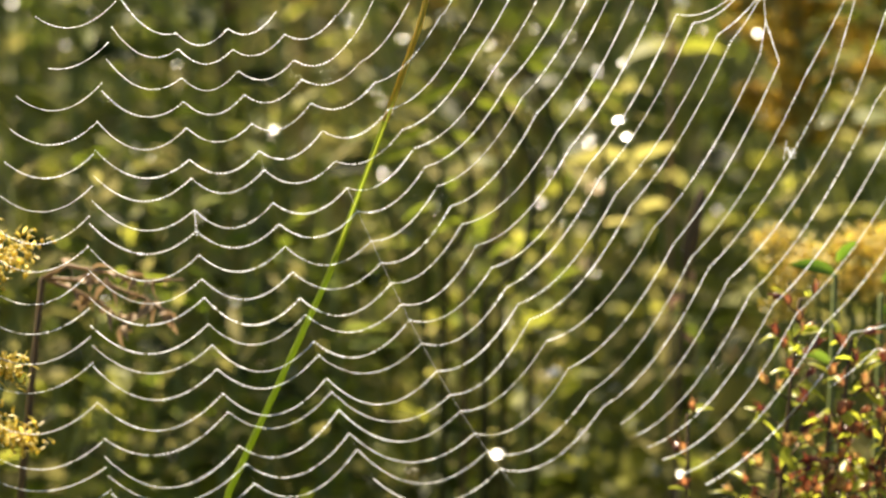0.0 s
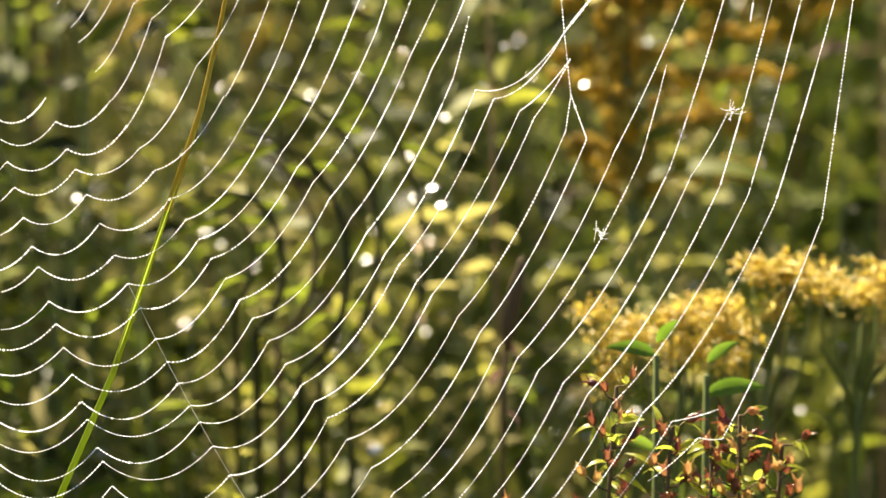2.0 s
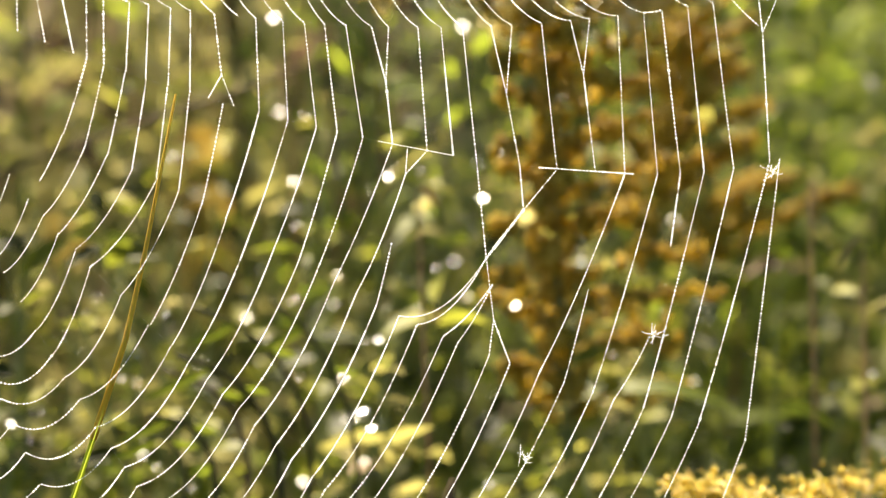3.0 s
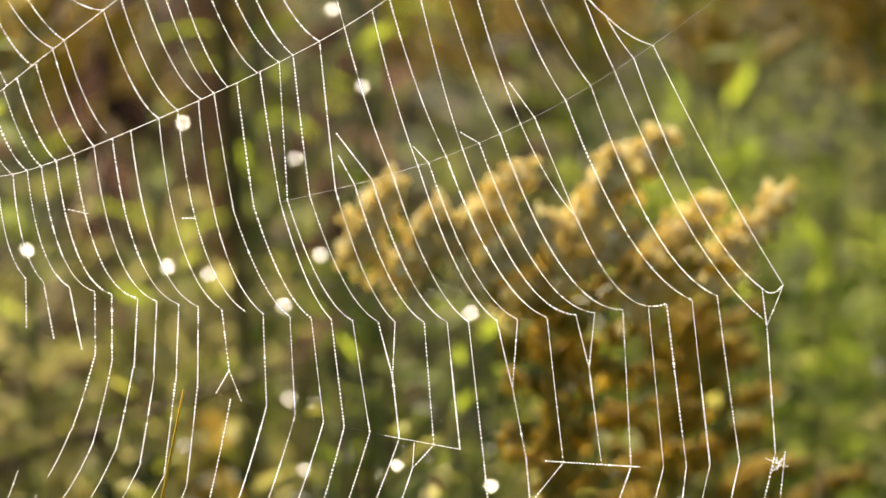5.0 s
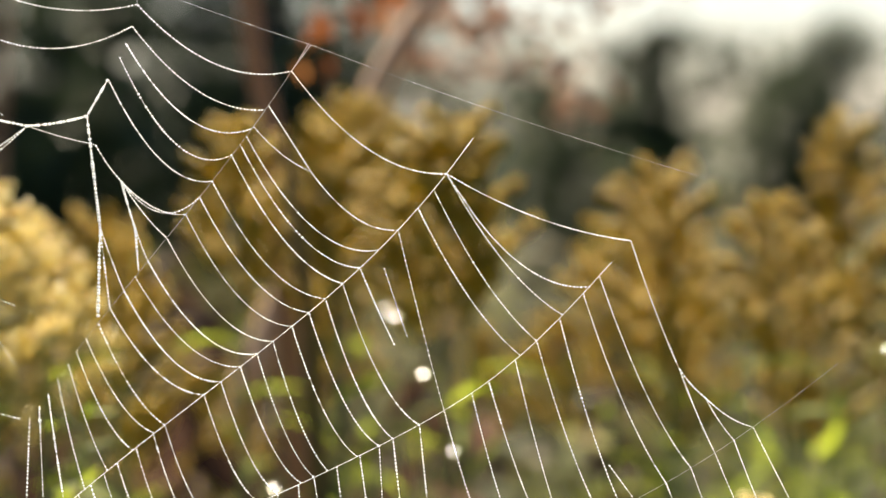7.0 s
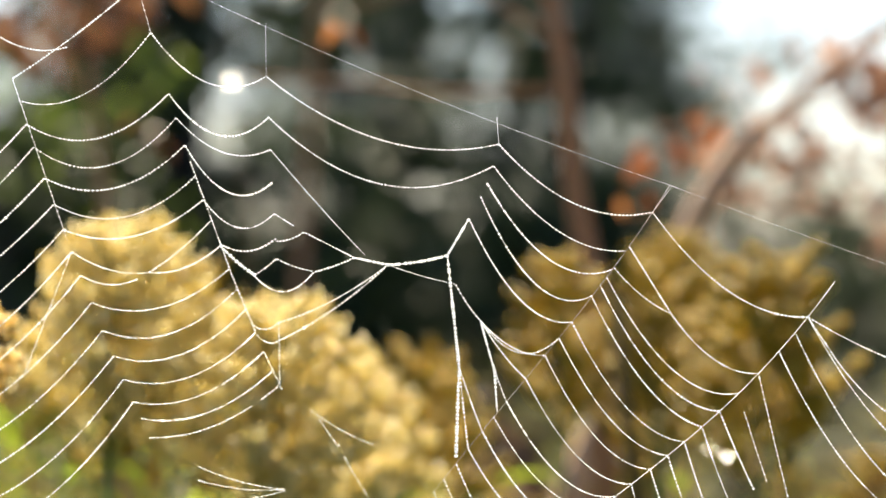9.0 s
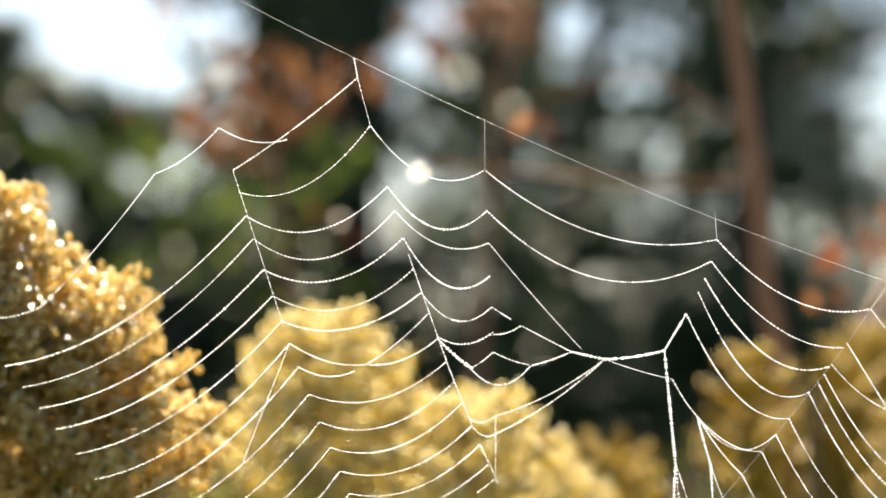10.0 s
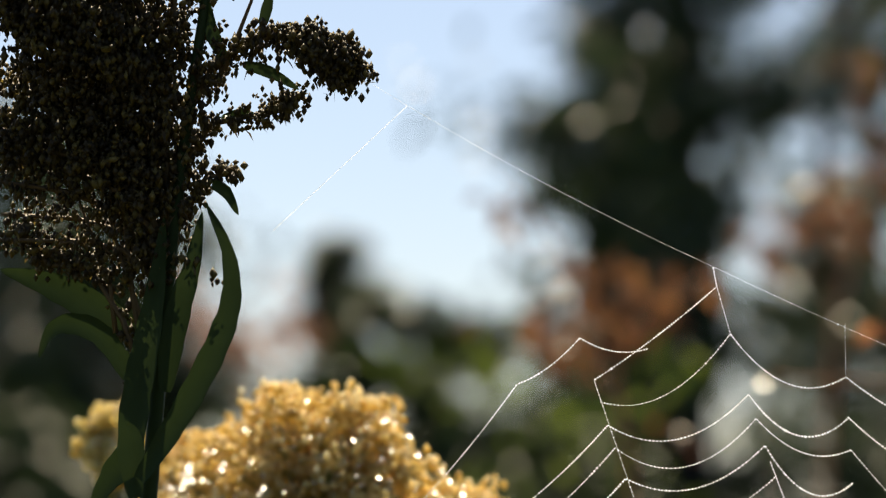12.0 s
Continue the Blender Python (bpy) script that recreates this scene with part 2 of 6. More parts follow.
ICO_F = [(0, 11, 5), (0, 5, 1), (0, 1, 7), (0, 7, 10), (0, 10, 11), (1, 5, 9), (5, 11, 4), (11, 10, 2), (10, 7, 6), (7, 1, 8),
         (3, 9, 4), (3, 4, 2), (3, 2, 6), (3, 6, 8), (3, 8, 9), (4, 9, 5), (2, 4, 11), (6, 2, 10), (8, 6, 7), (9, 8, 1)]
OCT_V = np.array([(1, 0, 0), (-1, 0, 0), (0, 1, 0), (0, -1, 0), (0, 0, 1), (0, 0, -1)], float)
OCT_F = [(0, 2, 4), (2, 1, 4), (1, 3, 4), (3, 0, 4), (2, 0, 5), (1, 2, 5), (3, 1, 5), (0, 3, 5)]


def bead(geo, at, r, stretch=None, fine=True):
    v = (ICO_V if fine else OCT_V) * r
    if stretch is not None:
        v = v * stretch
    geo.add(v + at, ICO_F if fine else OCT_F)


def leaf(geo, base, way, length, width, droop=0.3, fold=0.25, segs=6, up=(0, 0, 1), twist=0.0):
    """A lance-shaped leaf with a folded midrib that droops along its length."""
    way = np.asarray(way, float) / np.linalg.norm(way)
    side = np.cross(way, up)
    if np.linalg.norm(side) < 1e-3:
        side = np.array([1.0, 0, 0])
    side /= np.linalg.norm(side)
    nrm = np.cross(side, way)
    side, nrm = side * math.cos(twist) + nrm * math.sin(twist), nrm * math.cos(twist) - side * math.sin(twist)
    verts = []
    for i in range(segs + 1):
        s = i / segs
        w = width * 0.5 * max(0.04, math.sin(math.pi * min(1, s ** 0.75)) ** 0.8)
        c = base + way * length * s * (1 - 0.15 * droop * s) + np.array([0, 0, -1.0]) * droop * length * s * s * 0.5
        verts += [c - side * w + nrm * w * fold, c, c + side * w + nrm * w * fold]
    faces = []
    for i in range(segs):
        k = 3 * i
        faces += [(k, k + 1, k + 4, k + 3), (k + 1, k + 2, k + 5, k + 4)]
    geo.add(verts, faces)


def rnd(a, b):
    return random.uniform(a, b)


def unit(v):
    v = np.asarray(v, float)
    return v / np.linalg.norm(v)


# ---- ground ----
def ground_height(x, y):
    return GROUND + 0.03 * noise.noise(Vector((x * 0.8, y * 0.8, 3.0))) + 0.012 * noise.noise(Vector((x * 5, y * 5, 7.0)))


def build_ground():
    g = Geo()
    xs = np.concatenate([-np.geomspace(900, 3, 22), np.linspace(-2.6, 2.6, 50), np.geomspace(3, 900, 22)])
    ys = np.concatenate([-np.geomspace(300, 3, 14), np.linspace(-2.6, 6, 70), np.geomspace(6.5, 1500, 26)])
    verts = [(x, y, ground_height(x, y) if abs(x) < 8 and -4 < y < 25 else GROUND) for y in ys for x in xs]
    w = len(xs)
    faces = [(j * w + i, j * w + i + 1, (j + 1) * w + i + 1, (j + 1) * w + i) for j in range(len(ys) - 1) for i in range(w - 1)]
    g.add(verts, faces)
    tagged(new("ground", g.mesh("ground", M_SOIL)), "dark soil with old grass litter under tall weeds", "ground", kind="structure")


build_ground()


# ---- spider web ----
def on_web(x, z, off=0.0):
    """A point of the web's sheet, which hangs a little askew."""
    return np.array([x, 0.0858 * x + 0.0429 * z + off, z])


def radial(cx, cz, first, uneven):
    """A spoke of the web as a smooth curve over the count of capture turns, fitted to the camera's view; uneven: each
    turn's remaining shift along it, from the first on, in tenths of a millimetre.
    """
    def line(k):
        s = k / 10.0
        return np.array([sum(c * s ** i for i, c in enumerate(cx)), sum(c * s ** i for i, c in enumerate(cz))])
    turns = np.arange(first, first + len(uneven))
    def at(k):
        leftover = float(np.interp(k, turns, uneven)) * 1e-4
        return line(k) + unit(line(k + 0.05) - line(k - 0.05)) * leftover
    return at


web = thing("spider_web", "dew-beaded orb web hanging between weed stems", "spider web")
web.location = (-0.05, 0.0, -0.15)
bpy.context.view_layer.update()
WEB_AT = np.array(web.location)
REST = Geo()
threads = [0]


def silk(p, q, sag=0.25, thick=0.00005, size=0.00029, gap=0.00098, start=0.0, end=1.0, name="capture_thread", beads=True, bow=0.0):
    """One thread from p to q on the web's sheet: a slack line beaded with dew. start and end leave part of it torn away."""
    p, q = np.asarray(p, float), np.asarray(q, float)
    span = np.linalg.norm(q - p)
    if span < 1e-4:
        return
    n = max(4, min(16, int(span / 0.002)))
    s = np.linspace(start, end, n + 1)
    drop = sag * abs(q[0] - p[0]) * 4 * s * (1 - s)
    side = bow * span * 4 * s * (1 - s)
    pts = np.array([on_web(p[0] + (q[0] - p[0]) * u + w, p[1] + (q[1] - p[1]) * u - d) for u, d, w in zip(s, drop, side)]) - WEB_AT
    own = threads[0] < 292
    g = Geo() if own else REST
    tube(g, pts, thick, 4)
    if beads:
        seg = np.linalg.norm(np.diff(pts, axis=0), axis=1)
        cum = np.concatenate([[0], np.cumsum(seg)])
        u, run, close = gap * 0.4, rnd(0.85, 1.15), random.choice((0.76, 0.9, 1.05))
        while u < cum[-1]:
            i = min(len(seg) - 1, int(np.searchsorted(cum, u, side="right") - 1))
            at = pts[i] + (pts[i + 1] - pts[i]) * (u - cum[i]) / max(seg[i], 1e-9)
            if random.random() < 0.03:
                run, close = rnd(0.7, 1.2), random.choice((0.72, 0.88, 1.05))
            r = size * run * rnd(0.85, 1.15) * (1.4 if random.random() < 0.015 else 1)
            bead(g, at, r)
            u += gap * close * rnd(0.75, 1.25) * (rnd(1.7, 3.2) if random.random() < 0.05 else 1)
    if own:
        part(name, g, M_DEW, web)
        threads[0] += 1


def sector(A, a, B, b, n, sag=0.25, torn=0.0, **kw):
    """Capture threads between two spokes, n of them from turns a[0], b[0] to a[1], b[1]."""
    for i in range(n):
        u = i / max(1, n - 1)
        p = A(a[0] + (a[1] - a[0]) * u) + np.array([rnd(-1, 1), rnd(-1, 1)]) * 0.0003
        q = B(b[0] + (b[1] - b[0]) * u) + np.array([rnd(-1, 1), rnd(-1, 1)]) * 0.0003
        s0, s1 = 0.0, 1.0
        if random.random() < torn:
            s0, s1 = (0.0, rnd(0.4, 0.9)) if random.random() < 0.5 else (rnd(0.1, 0.5), 1.0)
        silk(p, q, sag * rnd(0.9, 1.12), start=s0, end=s1, **kw)


def spoke(A, k0, k1, thick=0.00005, name="radial_thread", size=0.0, gap=0.0012):
    pts = np.array([on_web(*A(k0 + (k1 - k0) * i / 24), 0.0002) for i in range(25)]) - WEB_AT
    g = Geo()
    tube(g, pts, thick, 4)
    if size:
        for i in range(24):
            step = np.linalg.norm(pts[i + 1] - pts[i])
            for j in range(int(step / gap)):
                if random.random() < 0.7:
                    bead(g, pts[i] + (pts[i + 1] - pts[i]) * (j + rnd(0, 0.8)) * gap / step, size * rnd(0.5, 1.2))
    part(name, g, M_SILK if not size else M_DEW, web, "dry bare silk spoke" if not size else "")


RT = radial((-0.1278, -0.0170, 0.0028), (-0.2855, -0.0798, 0.0069), -7, (-22, -7, 9, 25, 22, 19, 16, 10, 4, -2, -8, -13, -13, -13, -13, -13, -9, -6, -2, 2, 3, 5, 6))
RS = radial((-0.1001, -0.0069, 0.0083), (-0.2828, -0.0831, 0.0044), -7, (-11, -10, 0, 9, 19, 28, 27, 19, 11, 4, -4, -18, -11, -5, -23, -33, 2, 38, 26, 13, -1, -15, 9))
RB = radial((-0.0710, 0.0066, -0.0006, 0.0053, 0.0001), (-0.2874, -0.0730, 0.0098, -0.0145, 0.0055), -8, (3, -45, 60, 6, 0, -15, -17, 2, -15, 10, 3, 6, 9, -5, 5, -2, -1, 1, -16, 18, 0, -12, -4, 5))
RC = radial((-0.0492, 0.0205, 0.0005, -0.0016, 0.0017), (-0.2848, -0.0761, 0.0027, 0.0065, -0.0023), -6, (10, 1, -9, -12, 0, 6, -13, 13, 3, -2, 5, 15, -2, 15, -9, 1, -19, -22, -4, -11, 34, 30, 26, 4, -17))
RA = radial((-0.0285, 0.0339, 0.0032, -0.0050, 0.0030), (-0.2806, -0.0785, 0.0016, 0.0085, -0.0035), -5, (5, 9, -10, -16, -10, 5, 9, 3, 20, 12, 1, -5, -27, -22, 3, 15, 2, 12, 6, 0, -6))
RE = radial((-0.0095, 0.0386, 0.0033, 0.0010, -0.0002), (-0.2697, -0.0639, 0.0002, -0.0014, 0.0015), -10, (28, 0, -9, -37, -18, -5, 6, 3, 6, 21, 23, 15, 6, 1, -1, -12, -9, -2, -3, -17, -34, -26, 8, 32, 19, 24, 10, -8, -16, -5))
RF = radial((0.0124, 0.0531, -0.0038, -0.0017, 0.0027), (-0.2466, -0.0548, 0.0047, -0.0011, 0.0006), -8, (13, -4, -20, -37, -53, -15, 21, 29, 20, 17, 4, -7, -13, 0, -8, 2, -15, -13, -22, 8, 18, 16, 7, 3, 6, 2, -9, -11, -24, 24))
RG = radial((0.0315, 0.0611, -0.0036, 0.0023, 0.0009), (-0.2117, -0.0390, 0.0016, 0.0044, -0.0018), -8, (7, 0, -7, -7, -6, -8, -10, -2, 3, 11, 19, 8, -4, -2, -4, -1, -12, 1, -23, 4, -4, 10, 10, 18, -1, 0, -7, -24, 17))
RH = radial((0.0400, 0.0772, 0.0139, -0.0012, -0.0023), (-0.1796, -0.0226, 0.0012, 0.0020, 0.0012), -11, (-16, 6, 29, 7, -6, -6, -15, -18, -26, -5, 25, 29, 30, 6, -6, -9, 1, -15, -41, -9, 5, 23, 16, 20, -2, -19, -15, 13))
RI = radial((0.0323, 0.0678, 0.0008, -0.0018, 0.0011), (-0.1514, -0.0089, 0.0040, 0.0009, -0.0002), -11, (-9, 6, -3, 8, 16, -1, 6, -7, -13, -26, -28, 20, 27, 19, 7, -1, 3, -17, -2, -5, -12, 0, -9, 6, 19, 2, 11, 11, -12, -16, -23, 25, 0))
RJ2 = radial((0.0265, 0.0576, -0.0029, -0.0014, 0.0013), (-0.1227, 0.0092, 0.0028, -0.0009, 0.0011), -11, (-6, 2, 9, 16, 10, 4, -2, -7, -9, -10, -12, 1, 0, 17, -19, -12, 6, 6, 2, 7, 27, 3, 0, -6, -14, -9, -6, -27, 6, 17, 21, 5, -16))
RJ = radial((0.0228, 0.0560, -0.0067, -0.0057, 0.0032), (-0.0893, 0.0246, -0.0005, -0.0021, 0.0022), -12, (-7, 6, 9, 5, -1, -3, -2, -7, -14, 8, 2, 2, -12, -3, 9, 12, 0, 30, 7, -16, -40, 4, -13, -31, 17, 7, -2, 34, 21, 8, 5, -20, -28, -4, 20))
RK = radial((0.0265, 0.0497, -0.0044, 0.0020, 0.0022), (-0.0396, 0.0410, 0.0046, 0.0069, 0.0025), -16, (-1, 5, 1, 6, -19, 6, 2, -8, -38, 28, 18, 17, 8, -3, -2, -6, -11, -12, -12, -6, 5, 18, 14, -6, -6, -6))
RL = radial((-0.0057, 0.0405, -0.0009, -0.0031), (-0.0078, 0.0502, 0.0035, 0.0000), -13, (-4, -1, 9, 5, 1, 0, -6, -4, -15, -21, -1, 19, 16, 8, 32, 6, -31, -29, -18, -7, 20))
RM = radial((-0.0252, -0.0048, -0.0440), (0.0409, -0.0327, -0.0494), 0, (-10, 13, 12, -10, -17, 12))
RN = radial((-0.0894, 0.0065, -0.0025), (0.0692, -0.1021, 0.0249), 1, (-15, 3, 2, 8, 14, 9, -7, -10, -13, -16, -19, 0, 20))
RO = radial((-0.1229, 0.0328, -0.0093, 0.0028), (0.0818, -0.1191, 0.0545, -0.0151), -1, (29, -45, -26, 41, 12, 0, 7, -2, -13, -6, -2, -4, -2, 9, 7, 7, -10))
RP = radial((-0.1581, 0.0174, 0.0116, -0.0043), (0.0605, -0.0618, -0.0164, 0.0090), 0, (2, -1, -2, -8, 8, 9, 7, -5, -12, -7, 1, 5, 5, 6, -7))
RQ = radial((-0.2304, 0.0496, 0.0026), (0.0206, -0.0669, 0.0027), 0, (-7, 4, 15, 6, -3, -12, -7, -1, 4))


def turns(A, B, ks, shift=0.0, sag=0.25, **kw):
    """Capture threads that keep their count from one spoke to the next."""
    for k in ks:
        silk(A(k), B(k + shift), sag * rnd(0.92, 1.1), **kw)


turns(RB, RC, range(-6, 14), 0, 0.27)
turns(RC, RA, range(-6, 15), 0, 0.26)
turns(RA, RE, range(-5, 15), 0, 0.24)
turns(RE, RF, range(0, 20), 0, 0.20)
turns(RF, RG, range(0, 20), 0, 0.16)
silk(RF(20), (0.0868, -0.3838), 0.14)
silk(RF(20), (0.1443, -0.3329), 0.03)
silk((0.1456, -0.3419), RG(20), 0.10)
silk((0.1456, -0.3419), (0.1385, -0.3412), 0.05)
silk((0.1385, -0.3412), (0.1239, -0.3536), 0.05)
turns(RG, RH, range(0, 5), 0, 0.10)
for a, b in ((13, 11), (15, 12), (17, 14), (18, 15), (19, 16), (20, 16.4)):
    silk(RG(a), RH(b), 0.10)
silk(RG(14), (0.1278, -0.2315), 0.1)
silk(RG(16), (0.1458, -0.2454), 0.1)
silk(RH(13), (0.1516, -0.2202), 0.0)
silk(RG(5), (0.0757, -0.1967), 0.15)
silk(RG(6), (0.0715, -0.2164), 0.1)
silk((0.0757, -0.1967), RH(5), 0.0)
silk((0.0757, -0.1967), (0.0763, -0.1895), 0.0)
for k in (-1, 0, 1, 2, 3, 5, 6, 7, 9, 11, 12, 13, 14, 15):
    silk(RH(k), RI(k + {-1: 1, 0: 1, 1: 1, 2: 1, 3: 1, 5: 2, 6: 2, 7: 2, 9: 3}.get(k, 4)), 0.10)
for a, fork, b in ((4, (0.0704, -0.1704), 5), (8, (0.1045, -0.1748), 10), (10, (0.1265, -0.1699), 13), (16, (0.1781, -0.1594), 20)):
    silk(RH(a), fork, 0.05)
    silk(fork, RI(b), 0.05)
    silk(fork, RI(b + 1), 0.05)
silk(RI(-1), (0.0245, -0.1672), 0.0)
silk((0.0245, -0.1672), (0.0208, -0.1734), 0.0)
silk((0.0245, -0.1672), (0.0278, -0.1761), 0.0)
turns(RJ2, RI, range(0, 15), 1, 0.34)
silk(RJ2(15), (0.1231, -0.1267), 0.16)
silk(RJ2(16), (0.1231, -0.1267), 0.0)
silk((0.1231, -0.1267), RI(16), 0.28)
silk(RI(16), RI(17), 0.05)
turns(RJ2, RI, (17, 18), 1, 0.30)
silk(RJ2(19), (0.1771, -0.1577), 0.22)
silk(RJ2(20), RI(20), 0.26)
silk(RJ2(21), RI(21), 0.06)
silk(RI(20), (0.1780, -0.1593), 0.0)
silk(RI(20), RI(21), 0.3)
turns(RJ2, RJ, (0, 1, 2, 3, 4, 5, 8, 9, 11, 12, 14, 15, 17, 18), 0, 0.22)
silk((0.0560, -0.1078), RJ2(6), 0.0)
silk((0.0555, -0.1015), RJ2(7), 0.0)
silk((0.0771, -0.1058), RJ2(10), 0.0)
silk((0.0904, -0.1021), RJ2(13), 0.0)
silk((0.1044, -0.0884), RJ2(16), 0.0)
silk(RJ(20), (0.1249, -0.0621), 0.12)
silk((0.1249, -0.0621), RJ2(19), 0.1)
silk((0.1249, -0.0621), (0.1321, -0.0702), 0.1)
silk((0.1321, -0.0702), RJ2(20), 0.1)
silk((0.1321, -0.0702), RJ2(21), 0.1)
for a, b in ((5, 1), (4, 0), (3, -1), (1.9, -2), (0.6, -3), (0, -4), (-0.8, -5), (-2, -6), (-3, -7), (-6, -9), (-7, -10), (-8, -11), (-9, -11.5), (-10, -12), (-11, -13), (-12, -14)):
    silk(RJ(a), RK(b), 0.34)
silk(RJ(-5), RK(-8), 0.34, start=0.12)
silk(RJ(7), RK(2), 0.15, start=0.55)
silk(RJ(7), RK(3), 0.1, start=0.5, end=0.9, size=0.00024, gap=0.002)
silk(RJ(8), RK(4), 0.1, size=0.00024, gap=0.002)
for a, b in ((12.5, 5), (14, 6), (15.3, 7)):
    silk(RJ(a), RK(b), 0.16)
silk((0.0680, -0.0184), RK(7), 0.0)
silk((0.0680, -0.0184), RJ(17.4), 0.18)
silk(RK(7), RJ(20), 0.06)
turns(RK, RL, range(-8, 4), 0, 0.24)
silk(RL(3.5), (0.0221, -0.0049), 0.10)
silk((0.0221, -0.0049), RK(4), 0.19)
silk((0.0221, -0.0049), RL(4.5), 0.0)
silk(RK(7), RL(6), 0.18)
for k, sag in ((1, 0.21), (2, 0.21), (3, 0.24), (4, 0.19), (5, 0.19), (6, 0.155), (9, 0.16), (10, 0.18), (11, 0.17), (12, 0.16), (13, 0.15), (14, 0.14)):
    silk(RO(k), RP(k), sag)
silk(RP(15), RO(15), 0.11, end=0.80)
silk(RP(15), RO(15), 0.11, start=0.86, size=0.00028, gap=0.0016)
MERGE = (-0.1209, 0.0070)
silk(RP(7), MERGE, 0.10)
silk(RP(8), MERGE, 0.16, end=0.84)
silk(MERGE, RO(7), 0.06)
silk(MERGE, RO(8), 0.12)
for a, b, sag in ((1, 1, 0.25), (2, 2, 0.30), (3, 3, 0.20), (4, 4, 0.33), (6, 5, 0.30), (7.9, 6, 0.18), (11.7, 10.1, 0.20), (12.1, 11.1, 0.25)):
    silk(RO(a), RN(b), sag)
turns(RP, RQ, range(2, 14), 0, 0.12)
turns(RH, RI, range(-11, -2), 1, 0.10)
for k in range(-12, 0):
    silk(RJ(k), RI({-2: -0.4, -1: 0}.get(k, k + 2)), 0.52, bow=-0.045)
silk((-0.0194, -0.1209), (-0.0132, -0.1223), 0.0)
silk((0.0120, -0.1242), (0.0155, -0.1243), 0.0)
sector(RE, (-9, -1), RF, (-9, -1), 9, 0.22, 0.05, size=0.00022)
sector(RG, (-8, -1), RH, (-8, -1), 8, 0.12, 0.0)
sector(RF, (-8, -1), RG, (-8, -1), 8, 0.16, 0.08, size=0.00024)
turns(RB, RS, range(-8, 15), 0, 0.26)
sector(RS, (-7, 14), RT, (-7, 14), 18, 0.24, 0.25, size=0.00025)
sector(RK, (-16, -9), RL, (-14, -9), 7, 0.25)

# slack turns over the torn upper part
silk(RM(0), RN(1), 0.13)
silk(RM(1), RN(2), 0.19)
for k, m, sag in ((0, 6, 0.17), (1, 4.3, 0.18), (2, 3.4, 0.27), (3, 1.1, 0.35), (4, 0, 0.29)):
    silk(RM(k), RL(m), sag)
silk(RN(3), (-0.0619, 0.0115), 0.02, size=0.0002)

# gathered threads of the tear
T1, T2, T3 = (-0.0393, 0.0113), (-0.0556, 0.0088), (-0.0302, -0.0068)
HEAVY = dict(thick=0.00014, size=0.00046)
silk(RM(4), T1, 0.0, **HEAVY)
silk(T1, T2, 0.03, **HEAVY)
silk(T2, (-0.0648, 0.0108), 0.0, **HEAVY)
silk((-0.0648, 0.0108), (-0.0786, 0.0179), 0.0)
silk((-0.0786, 0.0179), RN(6.1), 0.1)
silk(RN(5), (-0.0813, 0.0196), 0.0)
silk(T2, (-0.0371, 0.0034), 0.02, size=0.0002)
silk((-0.0371, 0.0034), T3, 0.1)
silk(T2, RN(10.1), 0.06)
silk(T2, RN(11.1), 0.06)
silk((-0.0648, 0.0108), (-0.0759, 0.0069), 0.03)
silk((-0.0759, 0.0069), (-0.0921, 0.0059), 0.30)
silk((-0.0921, 0.0062), RN(7), 0.05)
silk(RN(7), (-0.0764, 0.0072), 0.05)
silk(RO(8), (-0.0921, 0.0062), 0.05, **HEAVY)
silk(RO(9.2), RO(12), 0.0)
silk(T1, (-0.0362, -0.0191), 0.0, **HEAVY)
silk((-0.0362, -0.0191), (-0.0371, -0.0440), 0.0, **HEAVY)
silk((-0.0362, -0.0191), RL(-7), 0.1)
silk((-0.0362, -0.0191), RL(-6), 0.1)
silk(T3, RL(-1), 0.3)
silk(T3, RL(-2), 0.15)
silk(T3, (-0.0265, -0.0201), 0.1, **HEAVY)
silk((-0.0265, -0.0201), (-0.0258, -0.0317), 0.0, **HEAVY)
silk(T3, RL(-3), 0.1)
silk((-0.0265, -0.0201), RL(-4), 0.1)

# torn scraps hanging left of the tear
for p, q in (((-0.1076, -0.0459), (-0.0836, -0.0525)), ((-0.1076, -0.0497), (-0.0847, -0.0525)), ((-0.1077, -0.0551), (-0.0836, -0.0528)), ((-0.0768, -0.0309), (-0.0596, -0.0405)),
             ((-0.0745, -0.0333), (-0.0689, -0.0411)), ((-0.0677, -0.0435), (-0.0598, -0.0568)), ((-0.0817, -0.0618), (-0.0587, -0.0715))):
    silk(p, q, 0.05, size=0.00026, gap=0.0017)
silk(RP(7), (-0.1548, -0.0210), 0.0, size=0.00026, gap=0.0014)
silk(RN(10.1), RN(13.4), 0.0)
silk(RO(13), (-0.0845, -0.0253), 0.0, size=0.00026, gap=0.0017)

# gathered threads of the knot in the lower right part
K1, K2, K3 = (0.0985, -0.2215), (0.1092, -0.2081), (0.1005, -0.2394)
silk(K1, K2, 0.0, **HEAVY)
silk(K2, RH(9), 0.0)
silk(K2, RH(8), 0.05)
silk(K1, RH(7), 0.05)
silk(K1, K3, 0.0)
for k in (7, 8):
    silk(RG(k), K1, 0.22)
for k in (9, 10):
    silk(RG(k), (0.1003, -0.2290), 0.1)
silk(RG(11), K3, 0.0)
silk(RG(12), K3, 0.0)

# outer and bridge threads
silk((-0.2202, 0.1442), (-0.1251, 0.0917), 0.02, thick=0.000022, size=0.00012, gap=0.0024, name="bridge_thread")
silk((-0.1251, 0.0917), (0.0227, 0.0302), 0.02, thick=0.000025, size=0.00015, gap=0.0022, name="bridge_thread")
